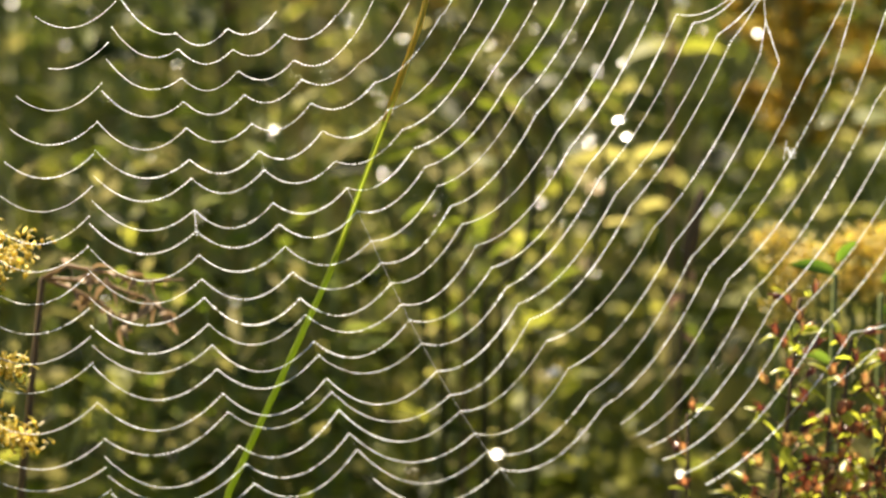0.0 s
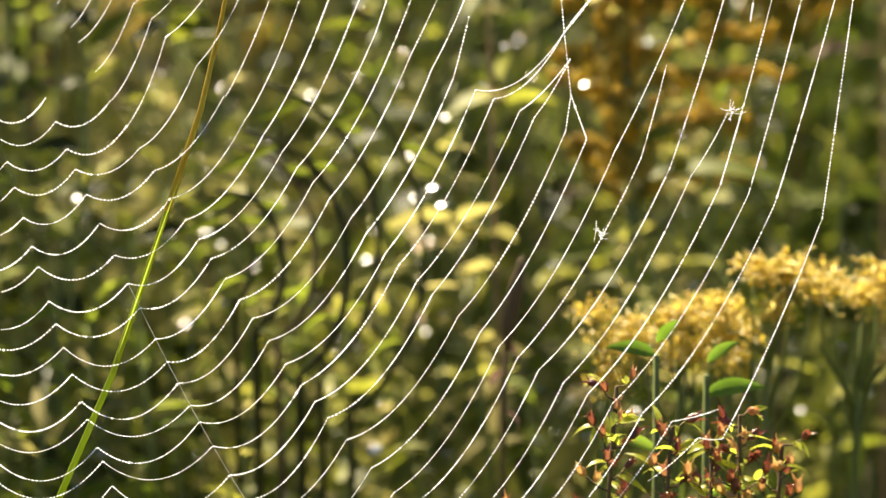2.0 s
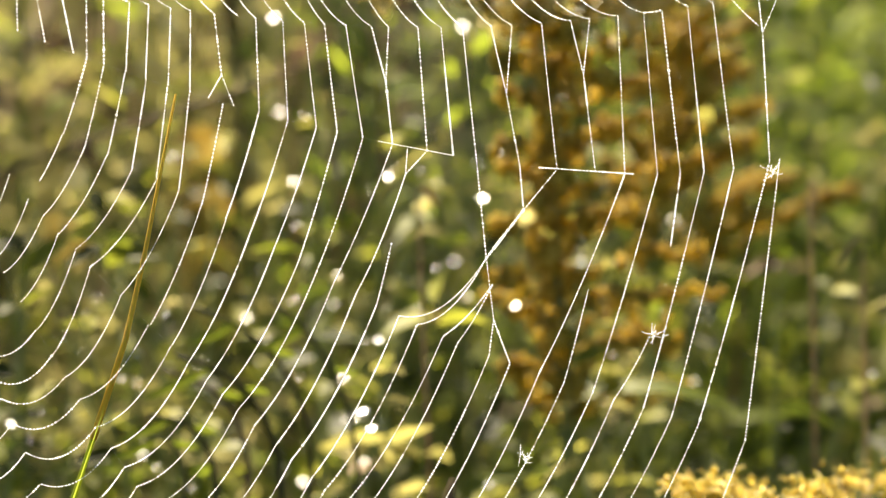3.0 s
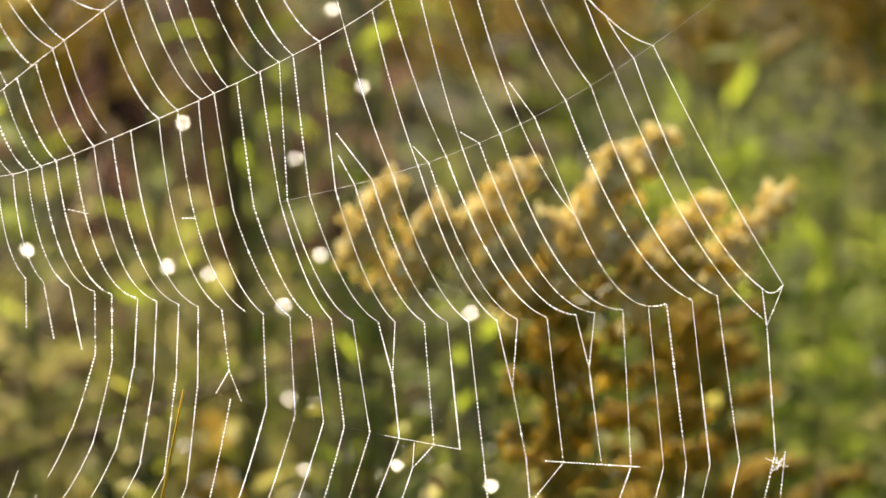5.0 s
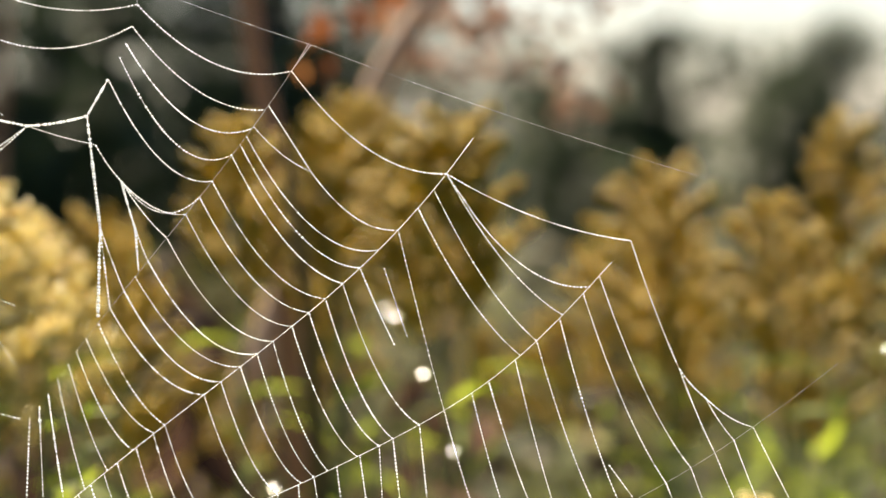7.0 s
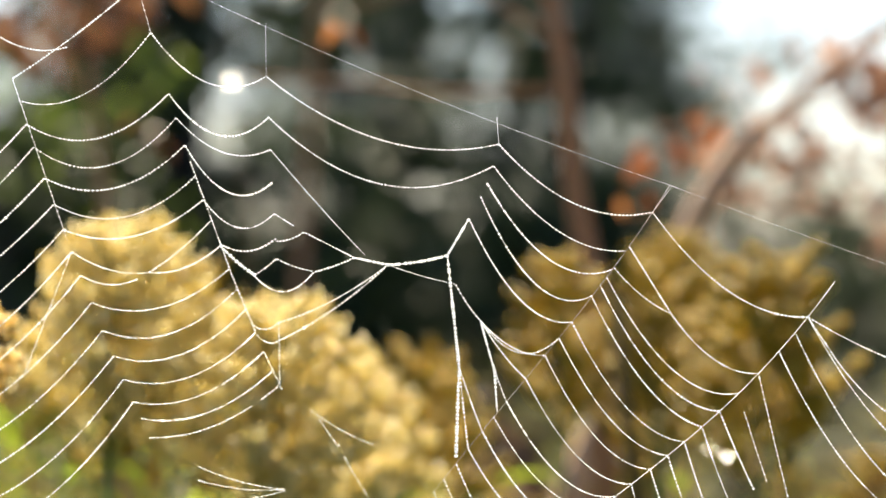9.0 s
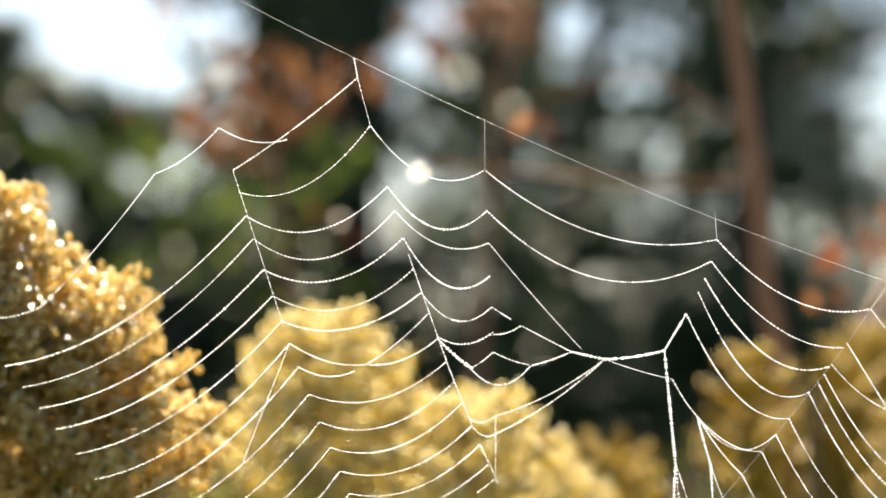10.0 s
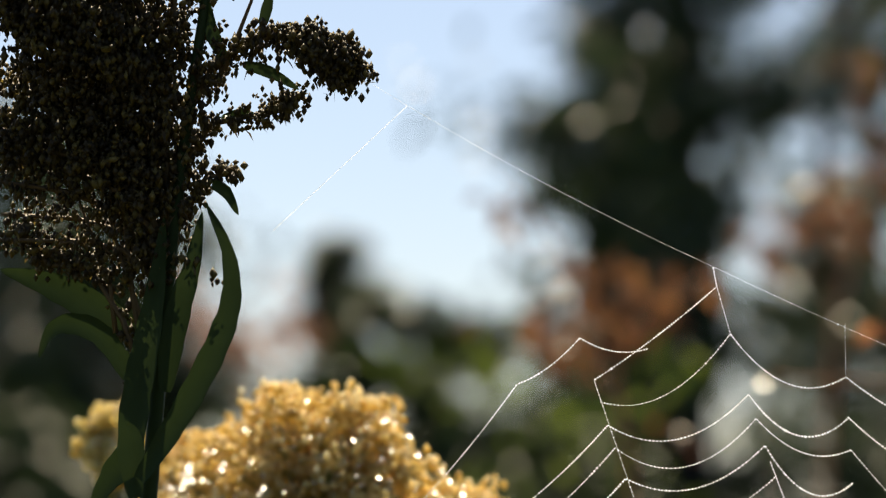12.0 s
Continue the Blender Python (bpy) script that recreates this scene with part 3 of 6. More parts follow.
silk((0.0227, 0.0302), (0.1330, -0.0085), 0.01, thick=0.00002, size=0.00013, gap=0.0035, name="bridge_thread")
silk((-0.1251, 0.0917), RO(0), 0.0, name="frame_thread")
silk(RO(0), RO(1), 0.0, size=0.00022, gap=0.002, name="frame_thread")
silk(RM(0), (-0.0256, 0.0494), 0.0, beads=False, thick=0.00005, name="frame_thread")
silk(RL(6), (0.0227, 0.0302), 0.0, beads=False, thick=0.00005, name="frame_thread")
silk(RN(1), (-0.0890, 0.0755), 0.0, beads=False, thick=0.00003, name="frame_thread")
silk((-0.1620, 0.0721), (-0.1794, 0.0593), 0.10, name="frame_thread")
silk((-0.1794, 0.0593), (-0.2100, 0.0225), 0.05, name="frame_thread")
silk((-0.2100, 0.0225), (-0.2314, 0.0204), 0.10, name="frame_thread")
silk((-0.2314, 0.0204), (-0.2400, -0.0150), 0.0, name="frame_thread")
silk((-0.1620, 0.0721), (-0.1430, 0.0690), 0.12, name="frame_thread")
silk(RP(0), RO(0), 0.03, name="frame_thread")
silk(RP(0), RP(6.5), 0.0, size=0.00024, gap=0.0017, name="frame_thread")
silk(RO(4.5), RO(9.5), 0.0, name="frame_thread")
silk((-0.2105, 0.1380), (-0.2480, 0.1030), 0.0, thick=0.00006, size=0.00012, gap=0.002, name="frame_thread")
for spk, k0, k1, th in ((RJ, -12, 19, 0.00007), (RK, -16, 8.5, 0.00008), (RL, -10, 7, 0.00005), (RJ2, 2, 24, 0.00004), (RA, 1, 15, 0.00006), (RC, -8, 16, 0.000006),
                        (RB, -8, 15, 0.000006), (RE, -8, 16, 0.000006), (RF, -4, 20, 0.000006), (RI, -11, 15, 0.000006), (RH, -11, 12, 0.000006)):
    spoke(spk, k0, k1, th, size={RJ: 0.00020, RK: 0.00022, RA: 0.0}.get(spk, 0.0))
silk(RH(8.5), RH(11.3), 0.0, size=0.00026)
silk(RH(3.5), RH(6), 0.0, size=0.0002)
silk(RB(1), RB(2.2), 0.0)

# a tuft of tangled silk and plant fluff caught in the turns
for cx, cz in ((0.109, -0.279), (0.147, -0.245), (0.181, -0.199)):
    for i in range(11):
        a, r = rnd(0, 6.283), rnd(0.0015, 0.0045)
        silk((cx + rnd(-1, 1) * 0.001, cz + rnd(-1, 1) * 0.001), (cx + r * math.cos(a), cz + 0.8 * r * math.sin(a)), 0.2, size=0.00018)
if REST.n:
    part("loose_threads", REST, M_DEW, web, kind="stuff")


# ---- plants ----
def goldenrod_plume(seed, height, spread, racemes, florets, fine, one_sided=0.0, size=0.0024, finger=1.0, fat=0.0042):
    """The flower plume as one mesh: arching side branches set with small florets. Returns branches and florets."""
    random.seed(seed)
    stems, flowers = Geo(), Geo()
    tube(stems, [(0, 0, 0), (0.1 * spread * one_sided, 0, height * 0.6), (0.3 * spread * one_sided, 0, height)], [0.0016, 0.0012, 0.0007], 4)
    for i in range(racemes):
        u = (i + 0.5) / racemes
        a = i * 2.4 + rnd(-0.4, 0.4)
        ln = spread * (1 - 0.65 * u) * rnd(0.75, 1.15) * finger
        way = np.array([math.cos(a) + one_sided, math.sin(a), 0])
        base = np.array([0.2 * spread * one_sided * u, 0, height * u * 0.92])
        pts = []
        for j in range(6):
            s = j / 5
            pts.append(base + way * ln * s * (1 - 0.15 * s) + np.array([0, 0, 1]) * ln * (0.75 * s - 0.35 * s * s + 0.25 * s * finger))
        tube(stems, pts, np.linspace(0.0009, 0.0004, 6), 3)
        m = max(6, int(florets * ln / spread))
        for k in range(m):
            s = rnd(0.12, 1.0) ** 0.8 * 5
            j = min(4, int(s))
            c = pts[j] + (pts[j + 1] - pts[j]) * (s - j)
            w = fat * (1.25 - 0.7 * s / 5)
            off = np.array([rnd(-1, 1), rnd(-1, 1), rnd(-0.4, 1.2)]) * w
            bead(flowers, c + off, size * rnd(0.65, 1.25), (1, 1, rnd(1.0, 1.5)), fine)
    for k in range(int(florets * 0.5)):
        a, u = rnd(0, 6.283), rnd(0.55, 1.03)
        c = np.array([0.3 * spread * one_sided * u + 0.006 * math.cos(a), 0.006 * math.sin(a), height * u])
        bead(flowers, c, size * rnd(0.7, 1.2), None, fine)
    return stems, flowers


def leaf_mesh(length, width, droop, fold, segs=6, mat=None):
    g = Geo()
    leaf(g, np.zeros(3), (1, 0, 0.35), length, width, droop, fold, segs)
    return g.mesh("leaf", mat or M_GREEN)


LEAVES = [leaf_mesh(0.085, 0.013, 0.5, 0.25), leaf_mesh(0.11, 0.016, 0.8, 0.3), leaf_mesh(0.065, 0.010, 0.2, 0.3)]
# the same leaf shapes in the colour that holds the sunlight
LEAVES_SUN_TINTED = [leaf_mesh(0.085, 0.013, 0.5, 0.25, mat=M_LIMEWEED), leaf_mesh(0.11, 0.016, 0.8, 0.3, mat=M_LIMEWEED), leaf_mesh(0.065, 0.010, 0.2, 0.3, mat=M_LIMEWEED)]


def goldenrod(seed, at, tall, plume, leaves=14, lean=(0.0, 0.0), flower=None, label="", group="goldenrod stand", leaf_scale=1.0, stem_mat=None, foliage=None):
    """A goldenrod plant: stem, lance leaves and a plume on top."""
    random.seed(seed)
    ob = thing("goldenrod_plant", label or "goldenrod plant with a yellow flower plume, rooted in weeds", "wildflower", group, at=at)
    def axis(u):
        return np.array([lean[0] * u * u, lean[1] * u * u, tall * u])
    g = Geo()
    tube(g, [axis(i / 8) for i in range(9)], np.linspace(0.0030, 0.0017, 9), 6)
    part("stem", g, stem_mat or M_STEM, ob)
    for i in range(leaves):
        u = 0.25 + 0.72 * i / max(1, leaves - 1)
        lf = part("leaf", (foliage or LEAVES)[i % 3], M_GREEN, ob)
        k = leaf_scale * rnd(0.7, 1.15) * (1.25 - 0.6 * u)
        lf.matrix_basis = Matrix.Translation(axis(u)) @ pose(0, 0, 0, rnd(-25, 25), rnd(-30, 15), i * 137.5 + rnd(-20, 20)) @ Matrix.Scale(k, 4)
    top = axis(1.0) - np.array([0, 0, 0.004])
    for nm, me in (("plume_stalk", plume[0]), ("flower_plume", plume[1])):
        o = part(nm, me, M_GOLD, ob)
        o.matrix_basis = Matrix.Translation(top) @ pose(0, 0, 0, math.degrees(-lean[1]) * 0.8, math.degrees(lean[0]) * 0.8, 0)
    return ob


def plume_meshes(*a, mat=None, **k):
    s, f = goldenrod_plume(*a, **k)
    return s.mesh("plume_stalk", M_STEM), f.mesh("flower_plume", mat or M_GOLD)


PLUME_FAR = [plume_meshes(11, 0.135, 0.055, 30, 44, False, 0.2, size=0.0030, finger=1.3, fat=0.0042, mat=M_TAWNY), plume_meshes(12, 0.155, 0.046, 32, 42, False, 0.35, size=0.0030, finger=1.4, fat=0.0040, mat=M_TAWNY),
             plume_meshes(13, 0.115, 0.060, 28, 46, False, 0.0, size=0.0030, finger=1.2, fat=0.0044, mat=M_TAWNY)]

# stands behind the web, as far as the wood
random.seed(5)
far_kinds = [goldenrod(20 + i, pose(9 + i, 1.2, GROUND), 0.84 + 0.04 * i, PLUME_FAR[i], 22, (0.05 * (i - 1), 0.02), leaf_scale=1.25) for i in range(3)]
spots = []
# the stand's crest, fitted to its outline from the camera: along it, and above eye level, two metres behind the web
CREST_X = (-0.90, -0.52, -0.39, -0.296, -0.221, -0.18, -0.155, -0.06, -0.025, 0.0, 0.103, 0.173, 0.30, 0.42, 0.50, 0.60)
CREST_Z = (0.05, -0.03, 0.015, 0.000, -0.040, -0.078, -0.140, -0.180, -0.060, 0.010, 0.020, 0.000, -0.030, 0.005, -0.055, -0.07)
FULL = (0.975, 1.035, 1.035)
for row, (y0, y1, n, w) in enumerate(((1.5, 2.3, 18, 0.9), (2.3, 3.4, 18, 1.3))):
    for i in range(n):
        y = rnd(y0, y1)
        x = -0.30 * w * 0.6 + (i / n - 0.5) * 2 * w + rnd(-0.1, 0.1)
        spots.append((x, y))
for i, (x, y) in enumerate(spots):
    far = (y + 1.0) / 3.0
    crest = float(np.interp(x / far, CREST_X, CREST_Z)) * far
    h = min(1.16, max(0.66, (crest - GROUND - 0.06 * far - 0.12 * random.random() ** 1.5) / FULL[i % 3]))
    copy_thing(far_kinds[i % 3], pose(x, y, ground_height(x, y), rnd(-4, 4), rnd(-4, 4), rnd(0, 360)) @ Matrix.Scale(h, 4))
# the nearer row, with fuller plumes
PLUME_MID = [plume_meshes(14, 0.115, 0.050, 26, 60, False, 0.15, size=0.0023, finger=1.3, fat=0.0036, mat=M_TAWNY), plume_meshes(15, 0.135, 0.046, 28, 60, False, 0.3, size=0.0023, finger=1.4, fat=0.0034, mat=M_TAWNY),
             plume_meshes(16, 0.105, 0.054, 24, 60, False, 0.0, size=0.0023, finger=1.2, fat=0.0038, mat=M_TAWNY)]
mid_kinds = [goldenrod(24 + i, pose(0.62 + 0.06 * i, 1.3, GROUND), 0.89 + 0.02 * i, PLUME_MID[i], 26, (0.03 * (i - 1), 0.02), leaf_scale=1.1, foliage=LEAVES_SUN_TINTED, label="tall goldenrod with a full golden plume and green leaves") for i in range(3)]
random.seed(6)
for i, (x, top) in enumerate(((-0.100, -0.045), (-0.085, -0.060), (-0.008, 0.006), (0.012, 0.014), (0.058, 0.006), (0.085, 0.021), (0.114, 0.008), (0.152, 0.006), (0.189, -0.054),
                              (0.244, -0.022), (0.296, 0.007), (0.341, -0.041), (0.370, -0.056), (0.41, -0.05), (0.20, -0.10), (0.322, -0.095), (-0.29, 0.0), (-0.25, 0.012), (-0.20, 0.0))):
    y = 1.05 + rnd(-0.10, 0.16)
    k = (y + 1.0) / 2.05
    h = (top * k - GROUND) / (1.0, 1.04, 1.03)[i % 3]
    copy_thing(mid_kinds[i % 3], pose(x * k, y, GROUND, rnd(-3, 3), rnd(-3, 3), rnd(0, 360)) @ Matrix.Scale(h, 4))
for i, k in enumerate(far_kinds):
    k.matrix_basis = pose(0.5 + 0.35 * i, 1.3 + 0.5 * i, ground_height(0.5 + 0.35 * i, 1.3 + 0.5 * i))


# ---- grass stem through the web ----
def grass_stem():
    ob = thing("tall_grass", "tall yellow-green grass stem turning orange, behind the web", "grass")
    path = [(-0.0598 - 0.30 * 0.22, -0.3843 - 0.615), (-0.093, -0.52), (-0.0598, -0.3843), (-0.0298, -0.3168), (-0.0037, -0.2416), (0.0021, -0.2178), (0.0117, -0.1728)]
    pts = [on_web(x, z, 0.004) for x, z in path]
    g = Geo()
    tube(g, pts, [0.0013, 0.0012, 0.00105, 0.0009, 0.0007, 0.0006, 0.0002], 6)
    part("culm", g, M_STALK, ob)
    g = Geo()
    tube(g, [on_web(x, z, 0.004) for x, z in ((-0.0135, -0.2700), (-0.0037, -0.2416), (0.0021, -0.2178), (0.0117, -0.1728))], [0.00102, 0.00082, 0.00066, 0.0003], 6)
    part("upper_culm", g, M_RIPE, ob, "orange-brown upper stem")
    g = Geo()
    leaf(g, on_web(-0.0298, -0.3168, 0.004), (0.35, 0.0, 1), 0.06, 0.002, 0.0, 0.6, 8)
    part("blade", g, M_STALK, ob)


grass_stem()

# ---- goldenrods close behind the web ----
DENSE = "goldenrod with a dense yellow plume coloured as if sunlit"
PLUME_DOME = plume_meshes(51, 0.085, 0.064, 100, 160, False, 0.0, size=0.00125, mat=M_AMBER, fat=0.0085)
PLUME_ROUND = plume_meshes(54, 0.10, 0.056, 84, 160, False, 0.2, size=0.00125, mat=M_AMBER, fat=0.0080)
PLUME_SMALL = plume_meshes(55, 0.032, 0.024, 22, 60, True, 0.3, size=0.0016, mat=M_PALEGOLD)
PLUME_LOOSE = plume_meshes(56, 0.105, 0.066, 54, 84, False, 0.1, size=0.0017, mat=M_PALEGOLD, fat=0.0075)
goldenrod(61, pose(-0.284, 0.21, GROUND), 0.977, PLUME_DOME, 16, (0, 0), label=DENSE)
goldenrod(67, pose(-0.250, 0.23, GROUND), 0.934, PLUME_ROUND, 16, (0, 0), label=DENSE)
goldenrod(70, pose(-0.372, 0.26, GROUND), 1.035, PLUME_SMALL, 16, (0, 0), label=DENSE)
goldenrod(68, pose(-0.326, 0.24, GROUND), 0.953, PLUME_ROUND, 16, (0, 0), label=DENSE)
goldenrod(62, pose(-0.205, 0.55, GROUND), 0.920, PLUME_LOOSE, 16, (0, 0), label=DENSE)
goldenrod(63, pose(-0.157, 0.52, GROUND), 0.886, PLUME_LOOSE, 16, (0.02, 0), label=DENSE)
goldenrod(69, pose(-0.144, 0.68, GROUND), 0.858, PLUME_LOOSE, 16, (0.02, 0), label=DENSE)


def fan_goldenrod(x0, y0, low, high):
    """A goldenrod whose plume fans out into upright fingers over a drooping lower mass."""
    random.seed(58)
    ob = thing("goldenrod_plant", "goldenrod with finger-like plume branches fanning upwards", "wildflower", "goldenrod stand", at=pose(x0, y0, GROUND))
    def P(x, z, y=0.0):
        return np.array([x - x0, y, z - GROUND])
    g = Geo()
    tube(g, [P(x0, GROUND), P(x0 + 0.004, -0.6), P(x0, low), P(x0 - 0.010, high)], [0.0030, 0.0026, 0.0019, 0.0010], 6)
    part("stem", g, M_STEM, ob)
    for i in range(14):
        lf = part("leaf", LEAVES[i % 3], M_GREEN, ob)
        lf.matrix_basis = Matrix.Translation(P(x0, -0.75 + 0.030 * i)) @ pose(0, 0, 0, rnd(-25, 25), rnd(-30, 15), i * 137.5) @ Matrix.Scale(rnd(0.6, 0.9), 4)
    def finger(pts, n, r, name="plume_branch"):
        fg = Geo()
        for k in range(n):
            s = random.random() ** 0.85 * (len(pts) - 1)
            j = min(len(pts) - 2, int(s))
            c = pts[j] + (pts[j + 1] - pts[j]) * (s - j)
            w = r * (1.1 - 0.55 * s / (len(pts) - 1))
            bead(fg, c + np.array([random.gauss(0, 0.5), random.gauss(0, 0.5), random.gauss(0, 0.5)]) * w, rnd(0.0012, 0.0023), (1, 1, rnd(1.0, 1.5)))
        tube(fg, pts, np.linspace(0.0008, 0.0004, len(pts)), 3)
        part(name, fg, M_PALEGOLD if name == "plume_branch" else M_OCHRE, ob)
    # the upright fingers, all leaning the same way from one arching branch
    feet = []
    for line in (((0.0724, -0.1862), (0.0801, -0.1752), (0.0911, -0.1573)),
              ((0.1118, -0.1811), (0.1239, -0.1713), (0.1392, -0.1534)),
              ((0.1195, -0.1933), (0.1370, -0.1824), (0.1502, -0.1716)),
              ((0.1502, -0.1826), (0.1678, -0.1651), (0.1743, -0.1471)),
              ((0.1590, -0.1805), (0.1788, -0.1586), (0.1967, -0.1412)),
              ((0.1811, -0.1940), (0.1987, -0.1831), (0.2152, -0.1689)),
              ((0.2142, -0.1966), (0.2296, -0.1834), (0.2439, -0.1648)),
              ((0.1480, -0.1980), (0.1656, -0.1872), (0.1832, -0.1763)),
              ((0.0822, -0.1951), (0.1019, -0.1843), (0.1129, -0.1767)),
              ((0.1745, -0.2050), (0.1943, -0.1963), (0.2120, -0.1943)),
              ((0.1304, -0.2045), (0.1480, -0.1936), (0.1612, -0.1849)),
              ((0.0975, -0.1886), (0.1041, -0.1777), (0.1085, -0.1689))):
        y = rnd(-0.016, 0.016)
        a, b, c = [P(x, z, y) for x, z in line]
        feet.append(a)
        finger([a, (a + b) / 2 + (b - (a + c) / 2) * 0.3, b, (b + c) / 2 + (b - (a + c) / 2) * 0.3, c], int(100 + 4600 * np.linalg.norm(c - a)), 0.0092)
    # thin twigs that tie the fingers to the stem
    for foot in feet:
        tg = Geo()
        hub = P(x0 - 0.006, high)
        tube(tg, [hub, (hub + foot) / 2 + np.array([0, 0, -0.006]), foot], [0.0010, 0.0008, 0.0006], 4)
        part("plume_stalk", tg, M_STEM, ob)
    # the drooping lower branches
    for i in range(40):
        z = low + (high - low) * (i + 0.5) / 40
        a = i * 2.4 + rnd(-0.3, 0.3)
        ln = rnd(0.028, 0.055) * (1.15 if math.cos(a) > 0.3 else 0.8)
        foot = P(x0 - 0.006, z)
        way = np.array([math.cos(a) + 0.2, 0.8 * math.sin(a), 0])
        finger([foot + way * ln * s + np.array([0, 0, ln * (0.75 * s - 0.45 * s * s)]) for s in (0, 0.35, 0.7, 1.0)], 60, 0.0055, "lower_branch")


fan_goldenrod(0.160, 0.38, -0.37, -0.205)
PLUME_LOW = plume_meshes(53, 0.13, 0.065, 24, 90, True, 0.5, size=0.0025, mat=M_OCHRE)
goldenrod(66, pose(0.200, 0.58, GROUND), 0.640, PLUME_LOW, 16, (0.02, 0), label="goldenrod with a short ochre plume")


# ---- undergrowth between the stems ----
DROP_AT = []


def undergrowth():
    random.seed(71)
    green, dry, stems, faded = Geo(), Geo(), Geo(), Geo()
    for i in range(1750):
        y = 0.16 + 3.4 * random.random() ** 1.5 if i < 640 else rnd(1.0, 5.5) if i < 1250 else rnd(4.0, 10.0)
        x = rnd(-0.42, 0.48) * (1 + (0.75 if i < 640 else 0.55) * y) + 0.02
        if noise.noise(Vector((x * 5, y * 5, 1.5))) < -0.12 and i < 640:
            continue
        top = GROUND + rnd(0.35, 0.62) + min(0.22, 0.14 * y) * rnd(0.5, 1.15)
        if y < 0.32:
            top -= 0.12
        base = np.array([x, y, ground_height(x, y) - 0.01])
        lean = np.array([rnd(-0.14, 0.14), rnd(-0.10, 0.06), 0])
        pts = [base + lean * s * s + np.array([0, 0, (top - base[2]) * s]) for s in (0, 0.35, 0.7, 1.0)]
        tube(stems, pts, [0.0022, 0.0018, 0.0014, 0.0006], 4)
        broad = random.random() < 0.4
        for k in range(random.randint(20, 30) if i < 640 else random.randint(11, 19)):
            s = rnd(0.25, 1.0)
            c = base + lean * s * s + np.array([0, 0, (top - base[2]) * s])
            a = rnd(0, 6.283)
            ln = (rnd(0.035, 0.06) if broad else rnd(0.05, 0.10)) * (2.0 if i >= 1250 else 1.0 if i >= 640 else 0.55)
            if s > 0.8 and 0.3 < y < 1.6 and random.random() < 0.42:
                DROP_AT.append(c + np.array([math.cos(a), math.sin(a), 0.3]) * ln * 0.5)
            leaf(faded if i >= 640 and random.random() < 0.8 else green if random.random() < 0.88 else dry, c, (math.cos(a), math.sin(a), rnd(-0.2, 0.7)), ln, ln * (rnd(0.4, 0.6) if broad else rnd(0.13, 0.2)),
                 rnd(0.1, 0.9), rnd(0.1, 0.4), 3, twist=rnd(-0.6, 0.6))
    ob = thing("undergrowth", "tangled green weeds and grass filling the meadow floor", "weeds", kind="stuff")
    part("weed_foliage", green, M_WEED, ob, kind="stuff")
    part("faded_foliage", faded, M_OLIVE, ob, "faded olive-brown leaves", kind="stuff")
    part("withered_foliage", dry, M_DRY, ob, "withered tan leaves", kind="stuff")
    part("weed_stalk", stems, M_STEM, ob, kind="stuff")


def grass():
    random.seed(72)
    g = Geo()
    for i in range(620):
        y = 0.75 + 4.0 * random.random() ** 1.4
        x = rnd(-0.45, 0.5) * (1 + 0.75 * y)
        ln = rnd(0.35, 0.85)
        base = np.array([x, y, ground_height(x, y) - 0.01])
        leaf(g, base, (rnd(-0.3, 0.3), rnd(-0.3, 0.2), 1), ln, rnd(0.003, 0.006), rnd(0.1, 0.9), 0.4, 7, up=(rnd(-1, 1), rnd(-1, 1), 0.1))
    tagged(new("grass", g.mesh("grass", M_GRASS)), "long arching grass blades among the weeds", "grass", kind="stuff")


def near_weeds():
    """Fine-leaved weeds close behind the web."""
    random.seed(74)
    green, straw, stems = Geo(), Geo(), Geo()
    for i in range(540):
        y = rnd(0.27, 0.85)
        x = rnd(-0.22, 0.24) * (1 + 0.8 * y) + 0.01
        if noise.noise(Vector((x * 9, y * 7, 4.5))) < 0.0:
            continue
        top = rnd(-0.46, -0.27) + 0.06 * y
        if y < 0.34:
            top = rnd(-0.52, -0.40)
        base = np.array([x, y, ground_height(x, y) - 0.01])
        bend = np.array([rnd(-0.10, 0.10), rnd(-0.05, 0.05), 0])
        def at(s):
            return base + bend * s ** 2.5 + np.array([0, 0, (top - base[2]) * s])
        tube(stems, [at(s) for s in (0, 0.3, 0.55, 0.8, 1.0)], [0.0016, 0.0014, 0.0012, 0.0009, 0.0004], 4)
        for k in range(random.randint(22, 36)):
            s = rnd(0.45, 1.0)
            c = at(s)
            a = rnd(0, 6.283)
            ln = rnd(0.011, 0.028)
            if random.random() < 0.16 and s > 0.6 and y > 0.32:
                DROP_AT.append(c + np.array([math.cos(a), math.sin(a), 0.4]) * ln * 0.6)
            leaf(straw if i % 4 == 0 else green, c, (math.cos(a), math.sin(a), rnd(-0.3, 0.9)), ln, ln * rnd(0.22, 0.5), rnd(0.0, 0.9), rnd(0.1, 0.4), 3, twist=rnd(-0.9, 0.9))
    ob = thing("fine_weeds", "fine-leaved green weeds close behind the web", "weeds", kind="stuff")
    part("straw_foliage", straw, M_STRAWGREEN, ob, "straw-coloured drying leaves", kind="stuff")
    part("weed_foliage", green, M_WEED, ob, kind="stuff")
    part("weed_stalk", stems, M_STEM, ob, kind="stuff")


undergrowth()
near_weeds()
grass()


